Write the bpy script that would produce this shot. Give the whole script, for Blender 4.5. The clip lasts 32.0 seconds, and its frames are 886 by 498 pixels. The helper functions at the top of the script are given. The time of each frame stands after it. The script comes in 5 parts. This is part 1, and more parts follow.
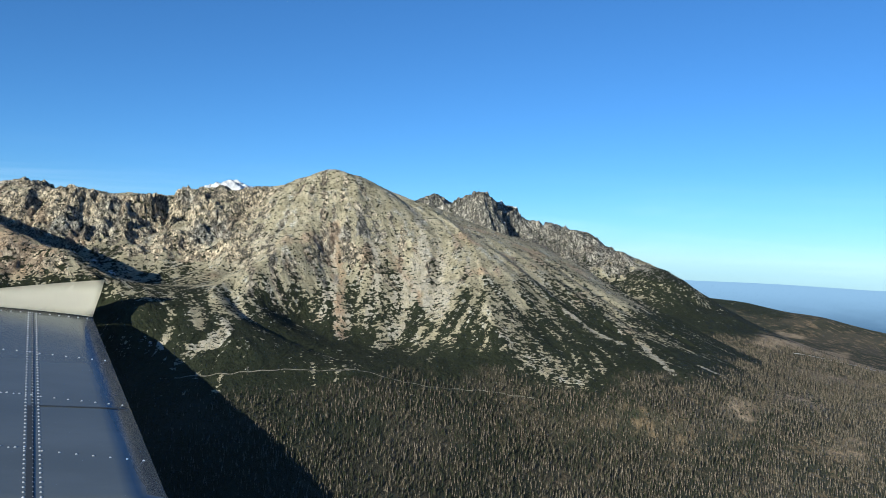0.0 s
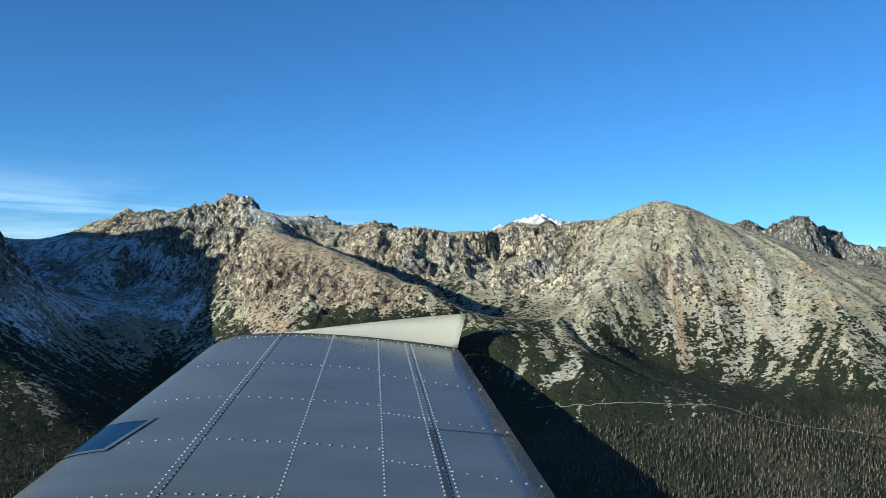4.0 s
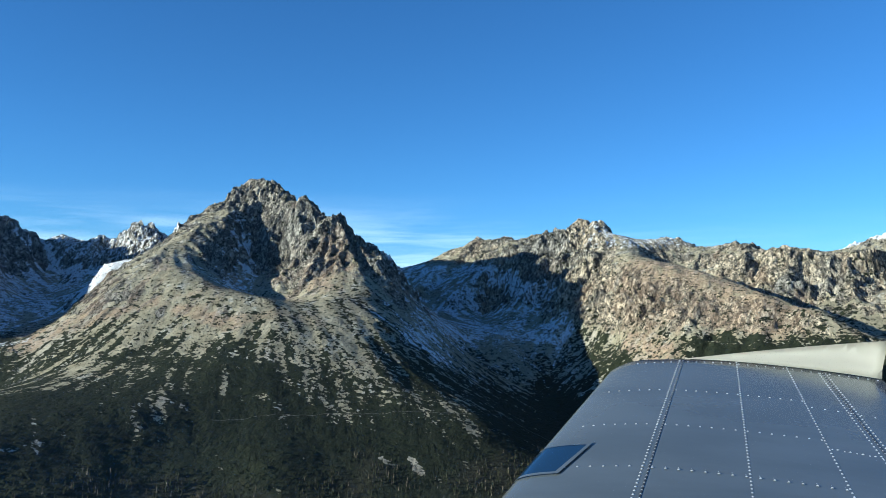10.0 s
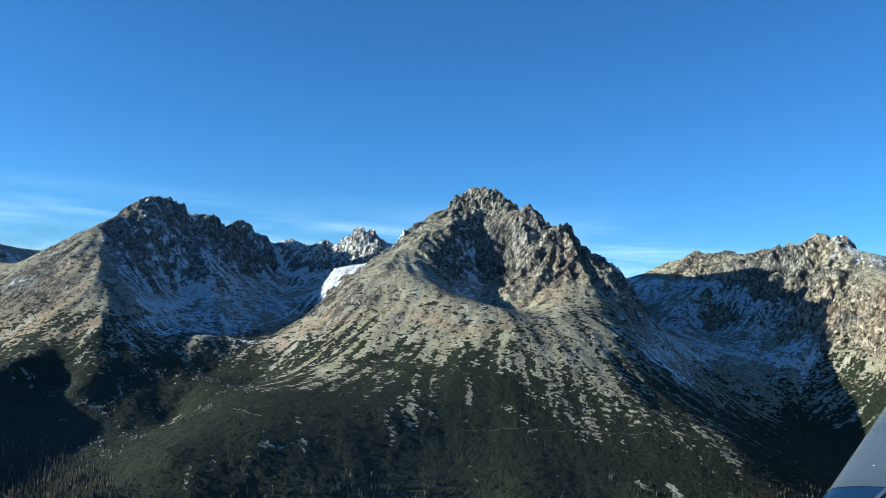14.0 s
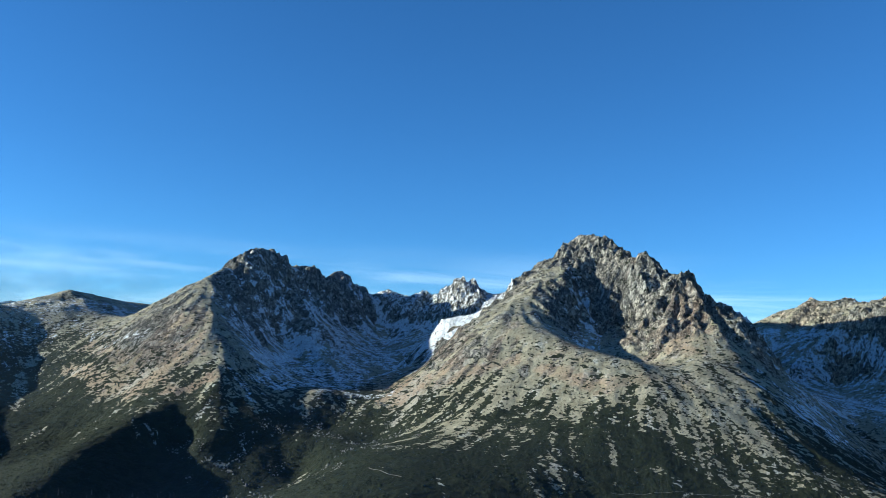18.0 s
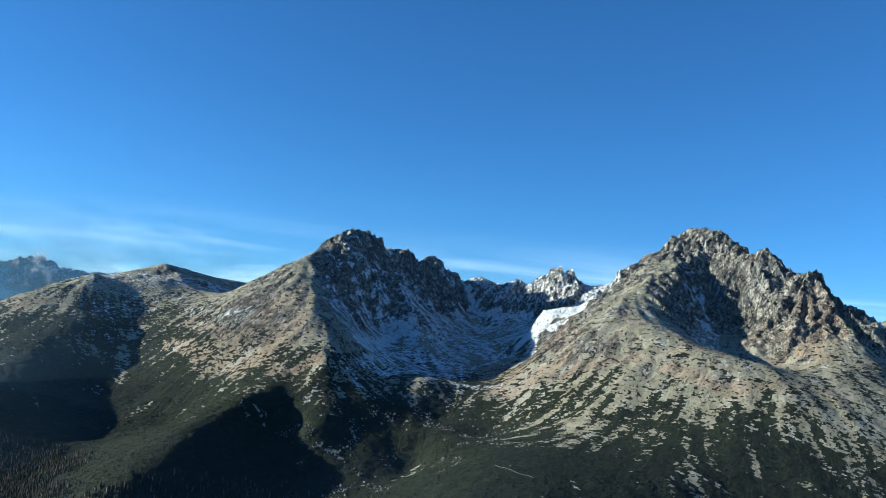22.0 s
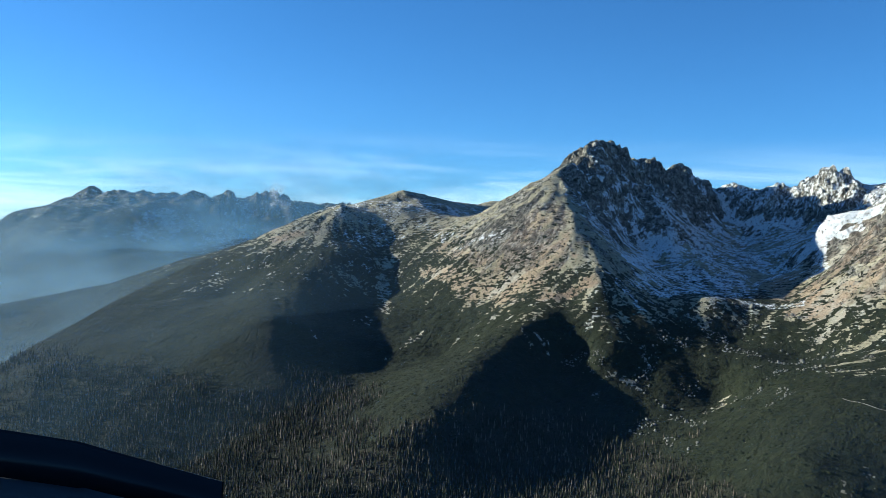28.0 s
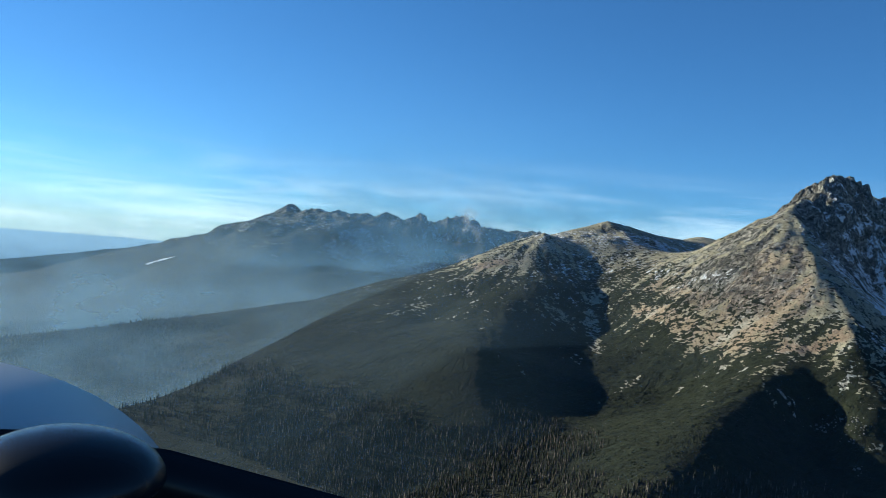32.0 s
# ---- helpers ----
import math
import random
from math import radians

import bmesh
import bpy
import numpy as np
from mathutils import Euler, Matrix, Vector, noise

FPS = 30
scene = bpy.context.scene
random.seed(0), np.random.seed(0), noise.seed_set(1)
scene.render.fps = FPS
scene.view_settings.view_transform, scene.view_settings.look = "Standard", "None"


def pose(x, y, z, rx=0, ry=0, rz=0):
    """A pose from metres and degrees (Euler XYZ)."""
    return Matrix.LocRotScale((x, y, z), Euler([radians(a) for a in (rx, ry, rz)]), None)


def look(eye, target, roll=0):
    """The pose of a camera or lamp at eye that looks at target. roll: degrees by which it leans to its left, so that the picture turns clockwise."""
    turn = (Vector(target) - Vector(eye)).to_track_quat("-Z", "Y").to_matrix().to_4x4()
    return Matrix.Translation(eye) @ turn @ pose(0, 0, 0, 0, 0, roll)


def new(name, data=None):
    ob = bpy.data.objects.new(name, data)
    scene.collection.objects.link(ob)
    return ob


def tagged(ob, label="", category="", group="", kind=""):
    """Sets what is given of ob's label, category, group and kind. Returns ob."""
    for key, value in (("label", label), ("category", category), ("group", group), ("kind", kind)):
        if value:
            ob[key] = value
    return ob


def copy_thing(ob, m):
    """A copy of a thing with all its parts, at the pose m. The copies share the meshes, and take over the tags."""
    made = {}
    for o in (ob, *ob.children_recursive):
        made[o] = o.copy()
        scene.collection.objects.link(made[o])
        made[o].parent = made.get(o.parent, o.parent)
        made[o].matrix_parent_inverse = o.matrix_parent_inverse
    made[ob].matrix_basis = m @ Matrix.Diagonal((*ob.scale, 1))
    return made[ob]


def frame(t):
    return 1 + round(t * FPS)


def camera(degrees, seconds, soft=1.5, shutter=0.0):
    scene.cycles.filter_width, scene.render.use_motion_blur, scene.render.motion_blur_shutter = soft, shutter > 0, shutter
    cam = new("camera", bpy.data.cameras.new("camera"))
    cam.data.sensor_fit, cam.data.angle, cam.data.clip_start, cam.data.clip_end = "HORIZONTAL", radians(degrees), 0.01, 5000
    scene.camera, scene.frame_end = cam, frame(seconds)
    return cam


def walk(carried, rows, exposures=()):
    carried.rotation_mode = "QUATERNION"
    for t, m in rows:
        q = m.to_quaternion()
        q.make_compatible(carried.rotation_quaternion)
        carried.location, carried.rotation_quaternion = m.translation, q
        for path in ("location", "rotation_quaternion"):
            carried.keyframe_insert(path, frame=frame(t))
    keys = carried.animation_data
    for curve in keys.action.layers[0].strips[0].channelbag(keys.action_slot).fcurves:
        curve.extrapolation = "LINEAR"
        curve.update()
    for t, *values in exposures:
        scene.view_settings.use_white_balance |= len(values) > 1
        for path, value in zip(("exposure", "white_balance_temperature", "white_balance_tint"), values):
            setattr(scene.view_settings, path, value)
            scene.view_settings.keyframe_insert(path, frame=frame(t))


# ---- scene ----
# The camera flies west along the southern foot of a mountain range.
cam = camera(56.0, 32.0, 0.6)
METRES, EYE, TILT, LEAN, TURN = 1000.0, 600.0, 0.0, -2.3, 0.0
ROWS = [
    (0.0, 0.0, 0.0, 0.0, 0.0, 0.0, -0.0),
    (0.5, -0.0154, -0.0065, 0.0009, 3.32, 0.94, 0.29),
    (1.0, -0.0308, -0.014, 0.0028, 7.13, 1.26, 0.89),
    (1.5, -0.0469, -0.0201, 0.004, 10.96, 0.99, 0.58),
    (2.0, -0.0624, -0.0259, 0.0054, 14.39, 1.28, 0.58),
    (2.5, -0.0779, -0.0292, 0.0062, 15.0, 1.08, 0.94),
    (4.5, -0.1356, -0.0548, 0.0084, 20.98, 2.7, 0.98),
    (5.0, -0.1516, -0.0611, 0.0093, 23.16, 2.83, 1.25),
    (5.5, -0.1671, -0.065, 0.0082, 24.44, 2.46, 1.8),
    (6.0, -0.1804, -0.0724, 0.0086, 25.52, 2.28, 1.7),
    (6.5, -0.1956, -0.0769, 0.0094, 26.56, 2.18, 1.9),
    (7.0, -0.2096, -0.0841, 0.0094, 27.58, 2.55, 2.4),
    (7.5, -0.2239, -0.0901, 0.0095, 28.69, 2.37, 2.53),
    (8.0, -0.2376, -0.0971, 0.0109, 30.02, 2.36, 2.42),
    (8.5, -0.2549, -0.1024, 0.0141, 31.98, 3.0, 1.87),
    (9.0, -0.2678, -0.1088, 0.0128, 34.36, 3.71, 1.38),
    (9.5, -0.2849, -0.1128, 0.0131, 36.37, 4.1, 1.44),
    (10.0, -0.2956, -0.1212, 0.0127, 38.29, 4.21, 1.16),
    (10.5, -0.3128, -0.1258, 0.0134, 39.4, 3.81, 0.51),
    (11.0, -0.3257, -0.1329, 0.0145, 40.82, 4.59, 0.22),
    (11.5, -0.3386, -0.1403, 0.0151, 42.6, 5.14, -0.84),
    (12.0, -0.3527, -0.1475, 0.0152, 44.05, 5.02, -1.45),
    (12.5, -0.3669, -0.1537, 0.0163, 46.07, 5.09, -1.06),
    (13.0, -0.3792, -0.1617, 0.0165, 47.81, 5.32, -1.06),
    (13.5, -0.3953, -0.1672, 0.0167, 48.88, 5.02, -0.95),
    (14.0, -0.4076, -0.1753, 0.0177, 50.11, 4.86, -1.19),
    (14.5, -0.4214, -0.182, 0.0175, 51.42, 4.58, -1.72),
    (16.5, -0.4795, -0.2084, 0.0202, 53.12, 5.13, -2.42),
    (17.0, -0.4948, -0.2137, 0.0207, 53.28, 5.07, -2.73),
    (17.5, -0.5066, -0.2217, 0.0214, 53.95, 7.14, -2.58),
    (18.0, -0.5198, -0.2289, 0.0214, 54.51, 8.19, -1.09),
    (18.5, -0.537, -0.2329, 0.0217, 55.34, 6.62, -0.98),
    (19.0, -0.5516, -0.2394, 0.0219, 56.67, 5.87, -1.86),
    (19.5, -0.5667, -0.245, 0.0224, 57.22, 5.9, -2.56),
    (20.0, -0.5792, -0.2527, 0.0228, 57.18, 5.91, -2.92),
    (20.5, -0.5938, -0.2587, 0.0233, 57.33, 5.82, -2.84),
    (21.0, -0.6081, -0.265, 0.0232, 57.61, 6.13, -3.02),
    (21.5, -0.6218, -0.2715, 0.0235, 57.92, 6.78, -3.47),
    (22.0, -0.6351, -0.2786, 0.0242, 58.25, 7.15, -3.84),
    (22.5, -0.6509, -0.2836, 0.0239, 59.04, 7.01, -4.01),
    (23.0, -0.664, -0.291, 0.0243, 61.58, 7.42, -3.47),
    (23.5, -0.6786, -0.2968, 0.0239, 65.56, 7.73, -1.96),
    (24.0, -0.6904, -0.3042, 0.0267, 68.01, 6.66, -0.27),
    (24.5, -0.7068, -0.3089, 0.0268, 67.6, 4.32, 0.38),
    (26.5, -0.7607, -0.335, 0.0276, 65.95, 0.42, -0.03),
    (27.0, -0.7751, -0.3411, 0.0276, 67.65, 0.47, -0.33),
    (27.5, -0.7881, -0.3479, 0.0278, 69.52, 0.54, -0.74),
    (28.0, -0.801, -0.3549, 0.0288, 71.46, 0.8, -1.36),
    (28.5, -0.8135, -0.3623, 0.0286, 73.54, 1.02, -2.22),
    (29.0, -0.8262, -0.3692, 0.0293, 75.26, 0.9, -2.87),
    (29.5, -0.8391, -0.3763, 0.0299, 76.99, 0.92, -3.87),
    (30.0, -0.8517, -0.3839, 0.0305, 79.16, 1.3, -4.6),
    (30.5, -0.865, -0.3913, 0.0298, 81.02, 1.62, -4.88),
    (31.0, -0.8774, -0.3979, 0.0302, 81.98, 1.74, -5.2),
    (31.5, -0.8897, -0.405, 0.0299, 82.64, 2.32, -5.51),
    (32.0, -0.9024, -0.4111, 0.0309, 83.05, 2.14, -4.81),
]
walk(cam, [(t, pose(0, 0, EYE, TILT, LEAN, TURN) @ pose(METRES * x, METRES * y, METRES * z, 90 + pitch, roll, yaw)) for t, x, y, z, yaw, pitch, roll in ROWS],
     [(0.0, 1.09, 5400, 1), (1.0, 1.07, 5330, 1), (2.5, 1.21, 5250, -1), (6.0, 1.16, 5170, -3), (8.0, 1.27, 5140, -3), (12.0, 1.40, 5080, -4), (19.0, 1.38, 5060, -4), (22.0, 1.39, 5070, -4), (25.0, 1.42, 5080, -4), (27.0, 1.51, 5210, -4), (29.0, 1.51, 5300, -3), (30.5, 1.31, 5490, -3), (32.0, 1.26, 5470, -3)])

# ---- sky and sun ----
SUN_YAW, SUN_HEIGHT = 147.0, 12.8
sun_way = Vector((-math.sin(radians(SUN_YAW)) * math.cos(radians(SUN_HEIGHT)), math.cos(radians(SUN_YAW)) * math.cos(radians(SUN_HEIGHT)), math.sin(radians(SUN_HEIGHT))))
world = bpy.data.worlds.new("world")
scene.world = world
world.use_nodes = True
wt = world.node_tree
wt.nodes.clear()
sky = wt.nodes.new("ShaderNodeTexSky")
sky.sky_type, sky.sun_disc = "NISHITA", False
sky.sun_elevation, sky.sun_rotation = radians(SUN_HEIGHT), radians(-SUN_YAW)
sky.altitude, sky.air_density, sky.dust_density, sky.ozone_density = 2400, 0.92, 0.1, 4.8
back = wt.nodes.new("ShaderNodeBackground")
back.inputs["Strength"].default_value = 0.061
wout = wt.nodes.new("ShaderNodeOutputWorld")
# thin high cloud low over the western horizon
where = wt.nodes.new("ShaderNodeTexCoord")
split = wt.nodes.new("ShaderNodeSeparateXYZ")
wt.links.new(where.outputs["Generated"], split.inputs[0])
wisp = wt.nodes.new("ShaderNodeTexNoise")
wisp.inputs["Scale"].default_value, wisp.inputs["Detail"].default_value, wisp.inputs["Roughness"].default_value, wisp.inputs["Distortion"].default_value = 3.0, 9, 0.62, 0.6
squash = wt.nodes.new("ShaderNodeMapping")
squash.inputs["Scale"].default_value, squash.inputs["Rotation"].default_value = (1.0, 1.0, 12.0), (0.12, 0.0, 0.0)
wt.links.new(where.outputs["Generated"], squash.inputs["Vector"])
wt.links.new(squash.outputs[0], wisp.inputs["Vector"])


def sky_map(source, *span):
    n = wt.nodes.new("ShaderNodeMapRange")
    n.interpolation_type = "SMOOTHSTEP"
    wt.links.new(source, n.inputs[0])
    for socket, v in zip(n.inputs[1:], span):
        socket.default_value = v
    return n.outputs[0]


def sky_times(a, b):
    n = wt.nodes.new("ShaderNodeMath")
    n.operation = "MULTIPLY"
    wt.links.new(a, n.inputs[0])
    wt.links.new(b, n.inputs[1])
    return n.outputs[0]


veil = sky_times(sky_map(wisp.outputs["Fac"], 0.38, 0.74, 0.0, 0.62), sky_map(split.outputs["Z"], 0.12, 0.0, 0.0, 1.0))
veil = sky_times(veil, sky_map(split.outputs["X"], -0.2, -0.8, 0.15, 1.0))
cloudy = wt.nodes.new("ShaderNodeMix")
cloudy.data_type = "RGBA"
wt.links.new(veil, cloudy.inputs[0])
wt.links.new(sky.outputs[0], cloudy.inputs[6])
cloudy.inputs[7].default_value = (11.5, 11.6, 11.4, 1.0)
wt.links.new(cloudy.outputs[2], back.inputs["Color"])
wt.links.new(back.outputs[0], wout.inputs["Surface"])
sun = new("sun", bpy.data.lights.new("sun", "SUN"))
sun.data.energy, sun.data.angle, sun.data.color = 5.0, radians(0.53), (1.0, 0.83, 0.62)
sun.matrix_world = look(sun_way * 1000, (0, 0, 0))


# ---- small tools ----
def mesh_ob(name, verts, faces, mat=None, smooth=True):
    me = bpy.data.meshes.new(name)
    me.from_pydata(verts, [], faces)
    me.update()
    if smooth:
        me.shade_smooth()
    if mat:
        me.materials.append(mat)
    return new(name, me)


def part(name, bm, mat, parent=None, label="", smooth=False):
    me = bpy.data.meshes.new(name)
    bm.to_mesh(me)
    bm.free()
    if smooth:
        me.shade_smooth()
    if mat:
        me.materials.append(mat)
    ob = new(name, me)
    if parent:
        ob.parent = parent
    if label:
        ob["label"] = label
    return ob


class Nodes:
    """A short way to write node materials."""

    def __init__(self, name):
        self.mat = bpy.data.materials.new(name)
        self.mat.use_nodes = True
        self.t = self.mat.node_tree
        self.bsdf = self.t.nodes["Principled BSDF"]

    def put(self, socket, value):
        if isinstance(value, bpy.types.NodeSocket):
            self.t.links.new(value, socket)
        elif value is not None:
            socket.default_value = value

    def coords(self, scale=(1, 1, 1)):
        c = self.t.nodes.new("ShaderNodeTexCoord")
        m = self.t.nodes.new("ShaderNodeMapping")
        m.inputs["Scale"].default_value = scale
        self.t.links.new(c.outputs["Object"], m.inputs["Vector"])
        return m.outputs[0]

    def noise(self, scale, detail=6, rough=0.6, at=None, distort=0.0):
        n = self.t.nodes.new("ShaderNodeTexNoise")
        n.inputs["Scale"].default_value, n.inputs["Detail"].default_value = scale, detail
        n.inputs["Roughness"].default_value, n.inputs["Distortion"].default_value = rough, distort
        self.put(n.inputs["Vector"], at or self.coords())
        return n.outputs["Fac"]

    def cells(self, scale, at=None):
        n = self.t.nodes.new("ShaderNodeTexVoronoi")
        n.inputs["Scale"].default_value = scale
        self.put(n.inputs["Vector"], at or self.coords())
        return n

    def mask(self, name):
        n = self.t.nodes.new("ShaderNodeAttribute")
        n.attribute_name = name
        return n.outputs["Fac"]

    def calc(self, op, a, b=0.5, c=0.0):
        n = self.t.nodes.new("ShaderNodeMath")
        n.operation = op
        for s, v in zip(n.inputs, (a, b, c)):
            self.put(s, v)
        return n.outputs[0]

    def step(self, value, low, high):
        n = self.t.nodes.new("ShaderNodeMapRange")
        n.interpolation_type = "SMOOTHSTEP"
        for s, v in zip(n.inputs, (value, low, high, 0.0, 1.0)):
            self.put(s, v)
        return n.outputs[0]

    def mix(self, fac, a, b):
        n = self.t.nodes.new("ShaderNodeMix")
        n.data_type = "RGBA"
        self.put(n.inputs[0], fac)
        for s, v in ((n.inputs[6], a), (n.inputs[7], b)):
            self.put(s, (*v, 1.0) if isinstance(v, tuple) and len(v) == 3 else v)
        return n.outputs[2]

    def bump(self, height, distance, strength=1.0, under=None):
        n = self.t.nodes.new("ShaderNodeBump")
        n.inputs["Strength"].default_value, n.inputs["Distance"].default_value = strength, distance
        self.put(n.inputs["Height"], height)
        if under:
            self.put(n.inputs["Normal"], under)
        return n.outputs[0]

    def done(self, color, rough=0.9, normal=None, metal=0.0, spec=0.3):
        self.put(self.bsdf.inputs["Base Color"], (*color, 1.0) if isinstance(color, tuple) and len(color) == 3 else color)
        self.put(self.bsdf.inputs["Roughness"], rough)
        self.put(self.bsdf.inputs["Metallic"], metal)
        self.put(self.bsdf.inputs["Specular IOR Level"], spec)
        if normal:
            self.put(self.bsdf.inputs["Normal"], normal)
        return self.mat


